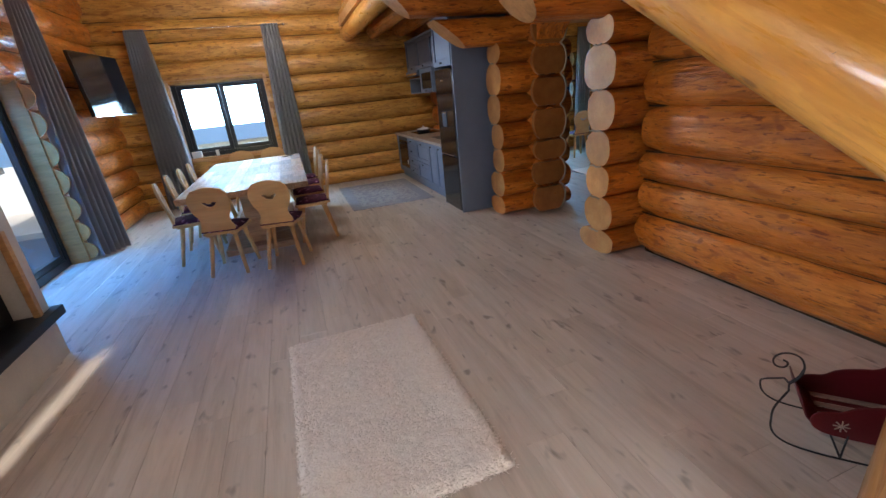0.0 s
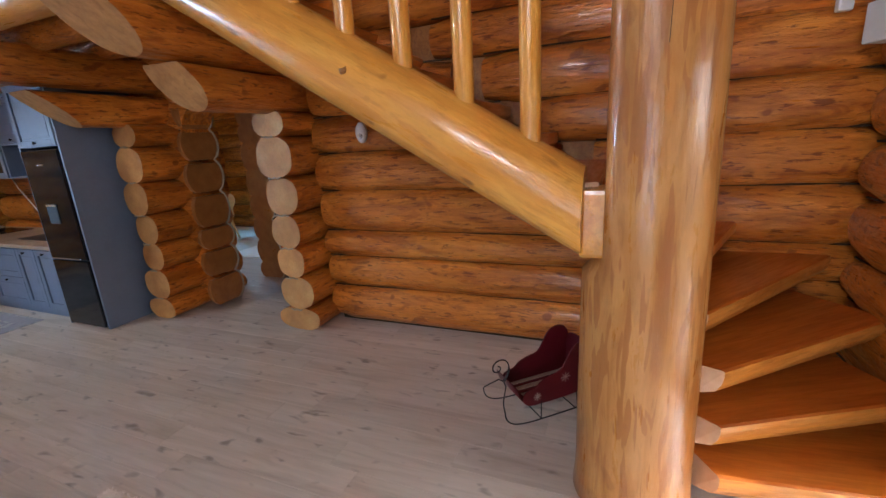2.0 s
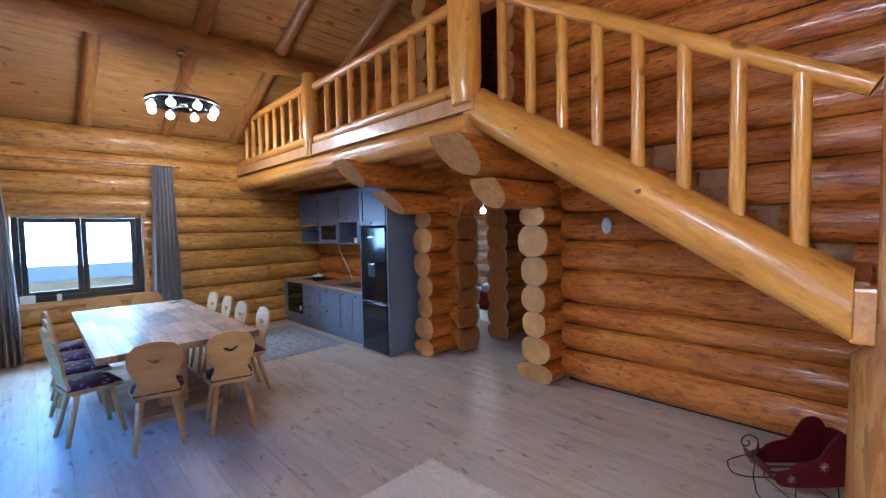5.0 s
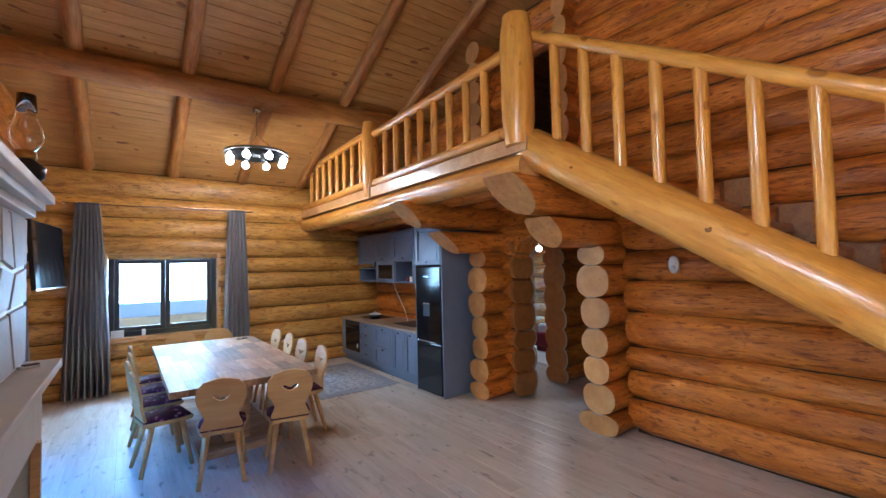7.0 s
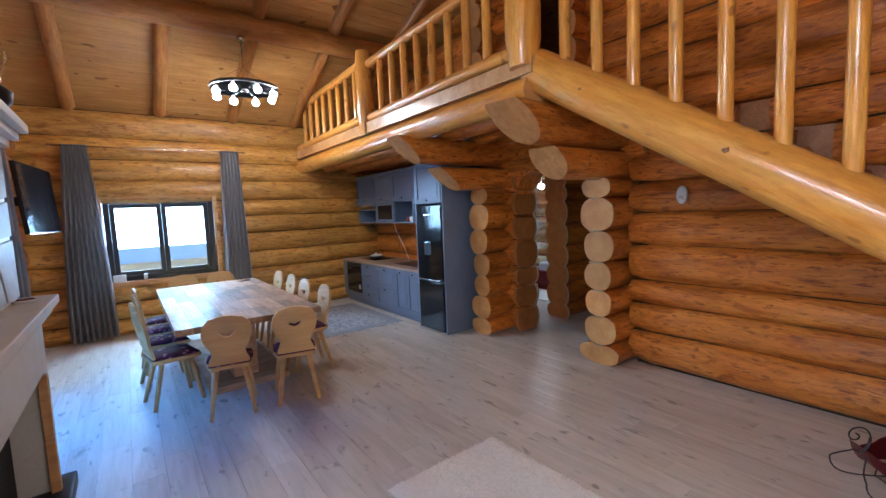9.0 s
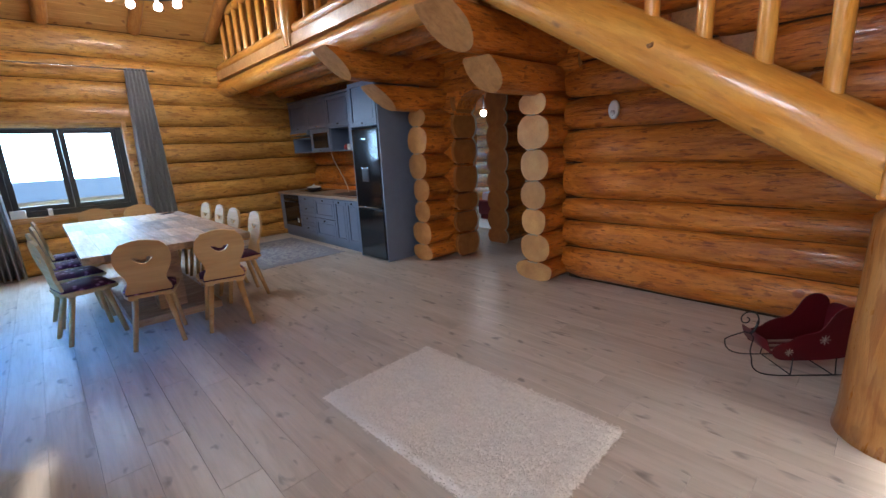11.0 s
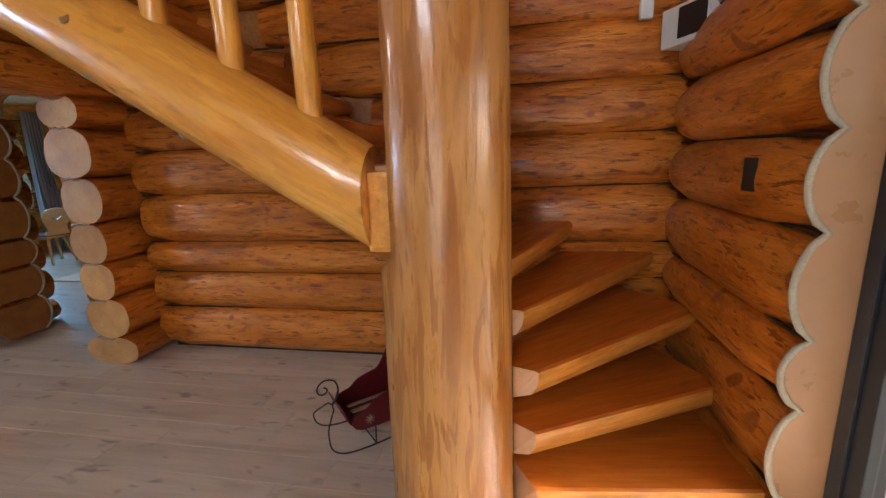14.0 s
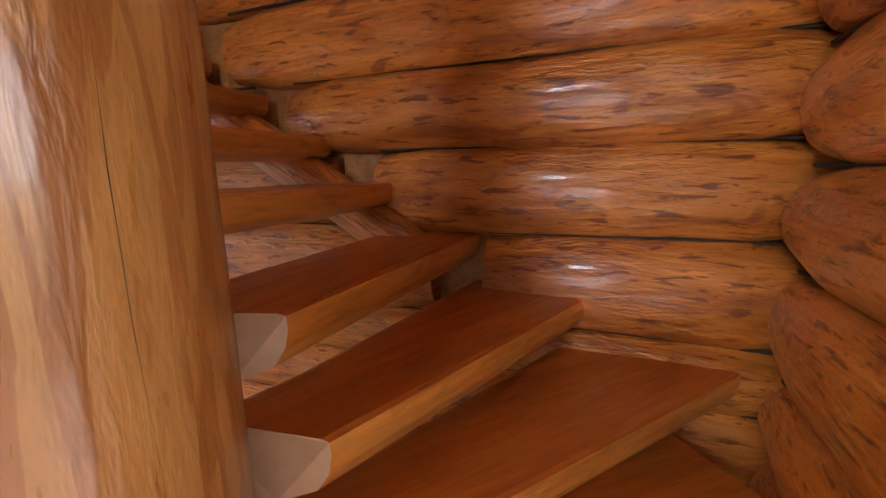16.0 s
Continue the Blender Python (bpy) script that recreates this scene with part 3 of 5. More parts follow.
stairs = thing("staircase", "winding staircase of half logs round a thick pine post", "staircase")
_p = part("post", pillar_bm(), M_PILLAR, stairs, "thick peeled pine post with a long drying crack", True)
_p.matrix_basis = Matrix.Translation((PX, PY, 0)) @ Matrix(((0, 0, -1, 0), (0, 1, 0, 0), (1, 0, 0, 0), (0, 0, 0, 1)))
_p2 = part("crack", tube([(PX - 0.2485 + 0.00128 * _i, PY - 0.03 + 0.004 * math.sin(_i * 1.7) + 0.003 * math.sin(_i * 0.6), 0.02 + _i * 0.16) for _i in range(12, 17)], 0.0014, 5), M_DARK, _p)
_p2.parent = stairs
part("crack", tube([(PX - 0.005 + 0.004 * math.sin(_i * 1.3), PY - 0.2500 + 0.00128 * _i, 0.10 + _i * 0.16) for _i in range(15)], 0.0014, 5), M_DARK, stairs)

# stringer log, cut square against the post
log_along("stringer", (1.64, 1.535, 1.309), (1.64, 4.08, 2.86), 0.165, [M_POLE, M_POLE], stairs, rz=0.165, rough=0.012, seg=28, taper=-0.04, cut0=-0.19)
part("stringer_heel", box(1.55, 1.735, 1.50, 1.63, 1.18, 1.46, 0.02), M_POLE, stairs, "square-cut heel of the stringer")
for _y, _a, _r in ((1.86, 62, 0.020), (2.61, 75, 0.022), (3.05, 40, 0.015), (3.55, 80, 0.018)):
    _q, _zc = radians(_a), 1.309 + (_y - 1.535) * 0.6094
    _px, _pz = 1.64 - 0.163 * math.sin(_q), _zc + 0.163 * math.cos(_q) * 0.85
    part("knot", tube([(_px + 0.006, _y, _pz - 0.004), (_px - 0.003, _y, _pz + 0.002)], [_r, _r * 0.8], 14), M_KNOT, stairs, "dark round knot", True)
log_along("stringer", (3.02, 1.45, 1.18), (3.02, 4.05, 2.74), 0.10, [M_LOG, M_END], stairs, rough=0.012)
pole("handrail", (1.62, 1.56, 2.42), (1.60, 3.98, 3.83), 0.052, stairs)
for _i in range(8):
    _y = 1.83 + _i * 0.2783
    pole("baluster", (1.62, _y, 1.30 + (_y - 1.52) * 0.61 + 0.15), (1.615, _y, 2.42 + (_y - 1.56) * 0.5826), 0.043, stairs, seg=12)


def tread_bm(near, far, top, depth0, depth1, thick=0.135):
    """A half-log tread: flat on top, rounded below; near and far are the ends of its front edge."""
    a, b = Vector((*near, 0)), Vector((*far, 0))
    d = (b - a)
    ln = d.length
    bm = bmesh.new()
    rings = []
    n = 10
    for i in range(n + 1):
        u = i / n
        w = depth0 + (depth1 - depth0) * u
        wob = 0.008 * noise.noise(Vector((u * 4, top * 9, 0)))
        prof = [(0.014, 0), (0.002, -0.007), (wob, -0.035), (0.006 + wob, -0.072), (0.026, -thick * 0.80), (0.09, -thick), (w * 0.6, -thick * 1.02), (w - 0.07, -thick * 0.8), (w - 0.01, -0.05), (w, -0.006), (w - 0.02, 0)]
        rings.append([bm.verts.new((u * ln - (min(p, 0.17) * 0.75 if i == 0 else 0.0), p, z)) for p, z in prof])
    for A, B in zip(rings, rings[1:]):
        for j in range(len(A)):
            k = (j + 1) % len(A)
            fc = bm.faces.new((A[j], A[k], B[k], B[j]))
            if 1 <= j <= 3:
                fc.material_index = 2
    f = bm.faces.new(rings[0][::-1])
    f.material_index = 1
    f = bm.faces.new(rings[-1])
    f.material_index = 1
    bmesh.ops.recalc_face_normals(bm, faces=list(bm.faces))
    ang = math.atan2(d.y, d.x)
    return bm, Matrix.Translation((near[0], near[1], top)) @ Matrix.Rotation(ang, 4, "Z")


TREADS = [((1.61, 1.04), (1.715, 0.20), 0.23, 0.32, 0.56), ((1.675, 1.04), (2.13, 0.19), 0.43, 0.27, 0.62), ((1.757, 1.03), (2.54, 0.15), 0.65, 0.25, 0.66),
          ((1.88, 1.09), (3.12, 0.18), 0.86, 0.24, 0.60), ((1.985, 1.137), (3.08, 0.75), 1.06, 0.26, 0.50), ((2.03, 1.255), (3.12, 1.21), 1.27, 0.34, 0.40)]
for near, far, top, d0, d1 in TREADS:
    _b, _m = tread_bm(near, far, top, d0, d1)
    part("tread", _b, [M_TREAD, M_FACET, M_TREADF], stairs, "", False, _m)
for _i in range(7):
    _y = 1.56 + _i * 0.345
    _b, _m = tread_bm((1.66, _y), (3.08, _y), 1.48 + _i * 0.205, 0.36, 0.36, 0.11)
    part("tread", _b, [M_TREAD, M_FACET, M_TREADF], stairs, "", False, _m)

# ---- windows and doors ----


def glazed(name, label, category, axis, pos, lo, hi, z0, z1, leaves, frame_w=0.075, depth=0.09, sill=True, kind="structure"):
    """A framed window or door with glass leaves, in a wall along x or y."""
    root = thing(name, label, category, kind=kind)

    def put(nm, a, b, c, d, y0, y1, material, parent, bev=0.004, lab=""):
        if axis == "x":
            bm = box(a, b, y0, y1, c, d, bev)
        else:
            bm = box(y0, y1, a, b, c, d, bev)
        return part(nm, bm, material, parent, lab)
    w = frame_w
    y0, y1 = pos - depth / 2, pos + depth / 2
    put("frame_post", lo, lo + w, z0, z1, y0, y1, M_FRAME, root)
    put("frame_post", hi - w, hi, z0, z1, y0, y1, M_FRAME, root)
    put("frame_head", lo + w, hi - w, z1 - w, z1, y0, y1, M_FRAME, root)
    put("frame_foot", lo + w, hi - w, z0, z0 + w, y0, y1, M_FRAME, root)
    n = leaves
    step = (hi - lo - 2 * w) / n
    for i in range(n):
        a, b = lo + w + i * step + 0.002, lo + w + (i + 1) * step - 0.002
        s = 0.065
        c, d = z0 + w + 0.002, z1 - w - 0.002
        ya, yb = y0 + 0.012, y1 - 0.012
        leaf = put("sash_post", a, a + s, c, d, ya, yb, M_FRAME, root)
        put("sash_post", b - s, b, c, d, ya, yb, M_FRAME, root)
        put("sash_rail", a + s, b - s, c, c + s, ya, yb, M_FRAME, root)
        put("sash_rail", a + s, b - s, d - s, d, ya, yb, M_FRAME, root)
        g = put("pane", a + s - 0.005, b - s + 0.005, c + s - 0.005, d - s + 0.005, pos - 0.006, pos + 0.006, M_GLASS, root, 0, "clear window glass")
        g.visible_shadow = False
    return root


glazed("window_1", "two-leaf window in a dark anthracite frame", "window", "x", 9.90, -1.50, -0.02, 0.83, 2.10, 2)
_t = thing("window_trim", "pale pine boards round the window", "trim", kind="structure")
for a, b, c, d in ((-1.56, -1.505, 0.74, 2.16), (-0.015, 0.04, 0.74, 2.16), (-1.505, -0.015, 2.105, 2.16), (-1.60, 0.08, 0.755, 0.80)):
    part("board", box(a, b, 9.72 if d < 1 else 9.76, 10.03, c, d, 0.006), M_TRIM, _t)
part("sill", box(-1.505, -0.015, 9.74, 10.0, 0.80, 0.826, 0.004), M_TRIM, _t)
glazed("door_1", "glazed terrace door in a dark anthracite frame", "door", "y", -2.62, 5.35, 7.20, 0.0, 2.15, 2, 0.09, 0.10)
# unseen door, added only as the opening for the south-west fill
glazed("door_3", "added unseen glazed door for the south-west fill light", "door", "y", -2.58, 0.66, 2.54, 0.0, 2.16, 2, 0.09, 0.10)
# gable opening is made up to go with the upper fill lamp
glazed("window_4", "added unseen gable window for the upper fill light", "window", "y", -2.55, 1.22, 2.78, 3.0, 3.93, 2)
_d1 = bpy.data.objects["door_1"]
part("door_handle", box(-2.56, -2.50, 6.24, 6.26, 1.02, 1.05, 0.004), M_CHROME, _d1, "steel lever handle")
glazed("door_2", "wide glazed terrace door in a black frame", "door", "x", 0.0, -0.85, 1.664, 0.0, 2.15, 2, 0.06, 0.10)
# invented slit in the south wall, shapes the sun streak on the floor
_w2 = thing("window_2", "added unseen slit that lets in the sun streak", "window", kind="structure")
part("pane", box(-1.888, -1.802, 0.10, 0.108, 1.54, 3.35), M_GLASS, _w2).visible_shadow = False

# jamb boards and rope that follow the log ends
_j = thing("door_jamb", "smooth pine jamb board beside the terrace door", "trim", kind="structure")
part("board", box(-0.92, -0.86, -0.05, 0.25, 0, 2.2, 0.004), M_TRIM, _j)
part("board", box(-0.86, 1.66, -0.05, 0.25, 2.16, 2.22, 0.004), M_TRIM, _j)


def scallop(joints, base, bulge, top):
    """Points (depth, z) along a log wall's profile."""
    out = []
    for z0, z1 in zip(joints, joints[1:]):
        for i in range(9):
            u = i / 9
            out.append((base + bulge * math.sin(math.pi * u) ** 0.62, z0 + (z1 - z0) * u))
    return [p for p in out if p[1] < top]


_pts = [(1.66, y, z + 0.01) for y, z in scallop(S_J, 0.165, 0.075, 2.15)]
tagged(part("jute_rope", tube(_pts, 0.0125, 8), M_ROPE, None, "", True), "pale jute rope along the scalloped log ends", "rope")
_prof = scallop(S_J, 0.155, 0.078, 2.15)
_bm = outline([(-0.03, 0.005)] + [(y, z + 0.006) for y, z in _prof] + [(-0.03, 2.14)], 0.02)
_o = part("scalloped_board", _bm, M_JAMBV, _j, "jamb board cut to the logs' profile")
_o.matrix_basis = Matrix.Translation((1.678, 0, 0)) @ Matrix.Rotation(radians(90), 4, "Z")
# jamb of the passage: a board cut to the log ends, edged with rope, and rounded upper corners
_pj = thing("passage_jamb", "scalloped jamb board of the passage in shaded brown, edged with rope", "trim", kind="structure")
_lobe = scallop(E_J, 0.145, 0.075, 2.1)
for z0, z1 in zip(E_J, E_J[1:]):
    if z0 < 1.95:
        _half = [(w, z) for w, z in scallop([z0, z1], 0.13, 0.085, 2.12)]
        _bm = outline([(-w, z + 0.004) for w, z in _half] + [(w, z + 0.004) for w, z in _half[::-1]], 0.05, 0.008)
        part("log_end", _bm, M_JAMBD, _pj, m=Matrix.Translation((3.10 + random.uniform(-0.012, 0.012), 5.595 + random.uniform(-0.012, 0.012), 0)))
part("rope", tube([(3.10 + w + 0.008, 5.575, z) for w, z in _lobe], 0.012, 8), M_ROPE, _pj, "pale jute rope", True)
for _y0, _sg in ((5.61, -1), (4.42, 1)):
    _arc = [(_y0 + _sg * 0.34 * (1 - math.cos(q)), 2.17 - 0.34 * (1 - math.sin(q))) for q in (k * math.pi / 16 for k in range(9))]
    _bm = outline([(_y0, 2.19)] + _arc + [(_arc[-1][0], 2.19)], 0.34)
    part("corner_bracket", _bm, M_LOG, _pj, "rounded corner of the opening", m=Matrix.Translation((3.12, 0, 0)) @ Matrix.Rotation(radians(90), 4, "Z"))

_j2 = thing("door_jamb", "pale scalloped pine board beside the curtain", "trim", kind="structure")
part("board", box(-2.66, -2.40, 7.21, 7.27, 0, 2.2, 0.004), M_TRIM, _j2)
part("board", box(-2.66, -2.40, 5.28, 5.34, 0, 2.2, 0.004), M_TRIM, _j2)
part("board", box(-2.66, -2.40, 5.34, 7.21, 2.155, 2.2, 0.004), M_TRIM, _j2)

_bm = outline([(-0.05, 0.005)] + [(y, z + 0.006) for y, z in scallop(N_J, 0.05, 0.125, 2.1)] + [(-0.05, 2.09)], 0.02)
_o = part("scalloped_board", _bm, M_END, _j2, "pale board cut to the logs' profile", m=Matrix.Translation((-2.44, 7.195, 0)))
part("face_board", box(-2.565, -2.375, 7.165, 7.184, 0, 2.15, 0.003), M_CUT, _j2, "orange varnished face board")
# unseen roof added to stop the sun near the post's foot, and the wall of the plot
slab("porch_roof", box(-1.2, 3.6, -2.24, -0.1, 2.40, 2.52), M_TRIM, "added unseen roof slab that cuts off the sun", "roof")
slab("terrace", box(-3.0, 3.5, -3.0, -0.16, -0.34, -0.06), M_WHITE, "pale terrace slab outside", "terrace")
slab("terrace_west", box(-6.5, -2.7, 2.0, 9.5, -0.34, -0.08), M_PAVING, "grey terrace slab outside the glazed door", "terrace")
for _y in (5.2, 8.0):
    tagged(log_along("porch_post", (-4.6, _y, -0.1), (-4.6, _y, 3.0), 0.12, [M_LOGN, M_END]), "round log porch post outside", "post", "porch posts", "structure")
# roof slab added out of view to darken the western terrace
slab("porch_roof_west", box(-5.6, -2.76, -1.0, 9.7, 3.0, 3.1), M_TRIM, "added unseen roof slab that shades the western paving", "roof")
slab("terrace_north", box(-6, 4, 10.1, 12.6, -0.34, -0.1), M_WHITE, "pale terrace slab behind the window", "terrace")
tagged(part("parapet_wall", box(-9, 7, 12.6, 12.8, -0.34, 0.88, 0.02), M_PARAPET), "low pale grey parapet behind the window", "wall", kind="structure")
tagged(part("blue_field", box(-60, 60, 14.0, 60, -0.33, 0.55), M_POOL), "blue tarpaulin over a low shed behind the parapet", "backdrop", kind="structure")

# ---------------- kitchen ----------------


def knob(x, y, z, parent):
    part("knob", tube([(x, y, z), (x - 0.012, y, z), (x - 0.014, y, z), (x - 0.026, y, z)], [0.006, 0.006, 0.013, 0.012], 10), M_BLACK, parent, "small black knob", True)


def front(x, y0, y1, z0, z1, parent, name="door", knob_at=None, panel=True):
    """A shaker front that looks along -x, with a recessed panel."""
    g, w = 0.004, 0.06
    y0, y1, z0, z1 = y0 + g, y1 - g, z0 + g, z1 - g
    bm = box(x, x + 0.012, y0, y1, z0, z1)
    if panel:
        for a, b, c, d in ((y0, y0 + w, z0, z1), (y1 - w, y1, z0, z1), (y0 + w, y1 - w, z0, z0 + w), (y0 + w, y1 - w, z1 - w, z1)):
            box(x - 0.016, x, a, b, c, d, 0.002, bm, 1)
        if y1 - y0 > 0.2 and z1 - z0 > 0.2:
            box(x - 0.006, x, y0 + w + 0.022, y1 - w - 0.022, z0 + w + 0.022, z1 - w - 0.022, 0.004, bm, 1)
    ob = part(name, bm, M_GREY, parent)
    if knob_at:
        knob(x - 0.016, knob_at[0], knob_at[1], ob)
    return ob


KX, KB = 2.24, 2.97


def base_unit(y0, y1, label, fronts):
    u = thing("base_cabinet", label, "cabinet", group="kitchen base units")
    part("body", box(KX + 0.014, KB, y0 + 0.001, y1 - 0.001, 0.11, 0.80), M_GREY, u)
    part("plinth", box(KX + 0.06, KB, y0 + 0.001, y1 - 0.001, 0.0, 0.109), M_GREY, u)
    for z0, z1, nm, a, b in fronts:
        front(KX, a, b, z0, z1, u, nm, ((a + b) / 2, z1 - 0.04))
    return u


base_unit(8.32, 8.90, "grey-blue cabinet with four shaker drawers", [(0.62, 0.79, "drawer", 8.32, 8.90), (0.45, 0.62, "drawer", 8.32, 8.90), (0.28, 0.45, "drawer", 8.32, 8.90), (0.12, 0.28, "drawer", 8.32, 8.90)])
base_unit(7.66, 8.32, "grey-blue cabinet with two deep shaker drawers", [(0.45, 0.79, "drawer", 7.66, 8.32), (0.12, 0.45, "drawer", 7.66, 8.32)])
base_unit(6.92, 7.66, "grey-blue cabinet with two shaker doors", [(0.12, 0.79, "door", 7.29, 7.66), (0.12, 0.79, "door", 6.92, 7.29)])
_u = thing("oven_cabinet", "grey-blue cabinet with a built-in black oven", "cabinet")
part("body", box(KX + 0.014, KB, 8.901, 9.70, 0.11, 0.80), M_GREY, _u)
part("plinth", box(KX + 0.06, KB, 8.901, 9.70, 0, 0.109), M_GREY, _u)
part("side_panel", box(KX - 0.004, KX + 0.012, 9.55, 9.70, 0.12, 0.79, 0.002), M_GREY, _u)
part("drawer", box(KX, KX + 0.012, 8.905, 9.545, 0.12, 0.215, 0.002), M_GREY, _u)
_ov = part("oven", box(KX - 0.012, KX + 0.012, 8.925, 9.53, 0.225, 0.785, 0.004), M_BLACKGLASS, _u, "black glass oven front")
part("oven_handle", tube([(KX - 0.05, 8.98, 0.68), (KX - 0.05, 9.48, 0.68)], 0.008, 8), M_BLACK, _ov, "", True)
part("control_strip", box(KX - 0.016, KX - 0.0125, 8.93, 9.525, 0.73, 0.78, 0.001), M_BLACK, _ov)
part("sticker", box(KX - 0.0135, KX - 0.0122, 8.97, 9.03, 0.30, 0.38), M_PLASTIC, _ov, "white sticker")
tagged(part("worktop", box(KX - 0.03, 2.99, 6.91, 9.73, 0.802, 0.842, 0.004), M_COUNTER), "light oak laminate worktop over the base cabinets", "worktop")
tagged(part("cooktop", box(2.42, 2.90, 8.72, 9.28, 0.843, 0.850, 0.003), M_BLACKGLASS), "black glass hob set on the worktop", "hob")
tagged(part("sink", box(2.40, 2.86, 7.30, 7.95, 0.843, 0.852, 0.003), M_BLACK), "black composite sink in the worktop", "sink")

tall = thing("tall_cabinet", "tall grey-blue fridge cabinet with a shaker top door", "cabinet")
part("side_panel", box(2.20, 2.93, 6.235, 6.257, 0, 2.40, 0.002), M_GREY, tall)
part("side_panel", box(2.20, 2.93, 6.885, 6.907, 0, 2.40, 0.002), M_GREY, tall)
part("top_box", box(2.22, 2.93, 6.258, 6.884, 1.83, 2.40), M_GREY, tall)
part("back_panel", box(2.90, 2.93, 6.258, 6.884, 0, 1.829), M_GREY, tall)
front(2.205, 6.258, 6.884, 1.83, 2.40, tall, "door", (6.57, 1.87))
fr = thing("fridge", "black glossy fridge freezer with a water dispenser", "fridge")
part("body", box(2.24, 2.88, 6.27, 6.872, 0.03, 1.80), M_BLACK, fr)
part("upper_door", box(2.185, 2.238, 6.268, 6.874, 0.735, 1.805, 0.012), M_BLACKGLASS, fr)
part("lower_door", box(2.185, 2.238, 6.268, 6.874, 0.02, 0.720, 0.012), M_BLACKGLASS, fr)
part("foot", box(2.26, 2.86, 6.29, 6.85, 0.0, 0.029), M_BLACK, fr)
part("handle_strip", box(2.178, 2.186, 6.36, 6.84, 0.735, 0.748, 0.002), M_CHROME, fr, "thin steel handle strip")
_wd = part("water_dispenser", box(2.176, 2.186, 6.52, 6.68, 1.10, 1.29, 0.006), M_BLACK, fr, "recessed water dispenser")
part("dispenser_strip", box(2.171, 2.1765, 6.52, 6.68, 1.27, 1.29, 0.002), M_CHROME, _wd)
part("logo_bar", box(2.183, 2.1855, 6.55, 6.66, 1.66, 1.675, 0.0005), M_CHROME, fr, "small pale mark")

UX, UB = 2.62, 2.99
up = thing("wall_cabinet", "row of grey-blue shaker wall cabinets", "cabinet")
part("body", box(UX + 0.014, UB, 6.92, 9.70, 1.93, 2.42), M_GREY, up)
part("cornice", box(UX - 0.02, UB, 6.915, 9.71, 2.421, 2.46, 0.008), M_GREY, up)
for a, b in ((6.93, 7.55), (7.55, 8.28), (8.28, 9.0), (9.0, 9.69)):
    front(UX, a, b, 1.93, 2.42, up, "door", ((a + b) / 2, 1.965))


def open_box(y0, y1, z0, z1, label, name="wall_cabinet"):
    u = thing(name, label, "cabinet")
    t = 0.018
    part("side", box(UX, UB, y0, y0 + t, z0, z1), M_GREY, u)
    part("side", box(UX, UB, y1 - t, y1, z0, z1), M_GREY, u)
    part("bottom", box(UX, UB, y0 + t, y1 - t, z0, z0 + t), M_GREY, u)
    part("top", box(UX, UB, y0 + t, y1 - t, z1 - t, z1), M_GREY, u)
    part("back", box(UB - 0.01, UB, y0 + t, y1 - t, z0 + t, z1 - t), M_GREY, u)
    return u


_l = open_box(6.93, 7.60, 1.53, 1.925, "grey-blue wall cabinet with one shaker door")
front(UX - 0.012, 6.93, 7.60, 1.53, 1.925, _l, "door")
open_box(7.60, 8.22, 1.53, 1.925, "open grey-blue shelf niche")
_l = open_box(8.22, 8.90, 1.53, 1.925, "grey-blue cabinet with a glass door")
for a, b, c, d in ((8.225, 8.29, 1.535, 1.92), (8.83, 8.895, 1.535, 1.92), (8.29, 8.83, 1.535, 1.60), (8.29, 8.83, 1.855, 1.92)):
    part("door_frame", box(UX - 0.02, UX - 0.001, a, b, c, d, 0.002), M_GREY, _l)
part("pane", box(UX - 0.012, UX - 0.008, 8.29, 8.83, 1.60, 1.855), M_BLACKGLASS, _l, "dark glass pane")
knob(UX - 0.02, 8.56, 1.565, _l)
_l = open_box(8.92, 9.66, 1.53, 1.80, "open grey-blue shelf under the cooker hood")
_h = thing("cooker_hood", "slim steel cooker hood under the wall cabinet", "cooker hood")
part("body", box(UX - 0.06, UB, 8.93, 9.64, 1.84, 1.925, 0.004), M_GREY, _h)
part("edge", box(UX - 0.075, UX - 0.061, 8.93, 9.64, 1.845, 1.885, 0.003), M_CHROME, _h)
tagged(part("mug", revolve([(0.035, 0), (0.04, 0.01), (0.042, 0.09), (0.038, 0.09), (0.035, 0.012)], 18), M_PLASTIC, None, "", True, Matrix.Translation((2.70, 7.78, 1.549))), "white mug in the open niche", "mug")
tagged(part("figurine", revolve([(0.03, 0), (0.045, 0.03), (0.03, 0.07), (0.01, 0.1)], 14), M_BURG, None, "", True, Matrix.Translation((2.72, 7.92, 1.549))), "small dark red ornament in the niche", "ornament")
_r = thing("paper_roll", "white roll of kitchen paper on the worktop", "paper towel", Matrix.Translation((2.80, 7.72, 0.853)))
part("roll", revolve([(0.055, 0.006), (0.058, 0.01), (0.058, 0.23), (0.02, 0.232)], 24), M_PLASTIC, _r, "", True)
part("stand", revolve([(0.065, 0), (0.065, 0.005), (0.012, 0.0055), (0.012, 0.26), (0.0, 0.262)], 20), M_CHROME, _r, "", True)
_r = thing("casserole", "dark shallow pot with a pale lid on the hob", "pot", Matrix.Translation((2.58, 8.95, 0.851)))
part("pot", revolve([(0.10, 0), (0.125, 0.02), (0.13, 0.055), (0.125, 0.055)], 24), M_BLACK, _r, "", True)
part("lid", revolve([(0.126, 0.056), (0.11, 0.075), (0.04, 0.09), (0.018, 0.09), (0.016, 0.115), (0.0, 0.118)], 24), M_PLASTIC, _r, "pale lid", True)
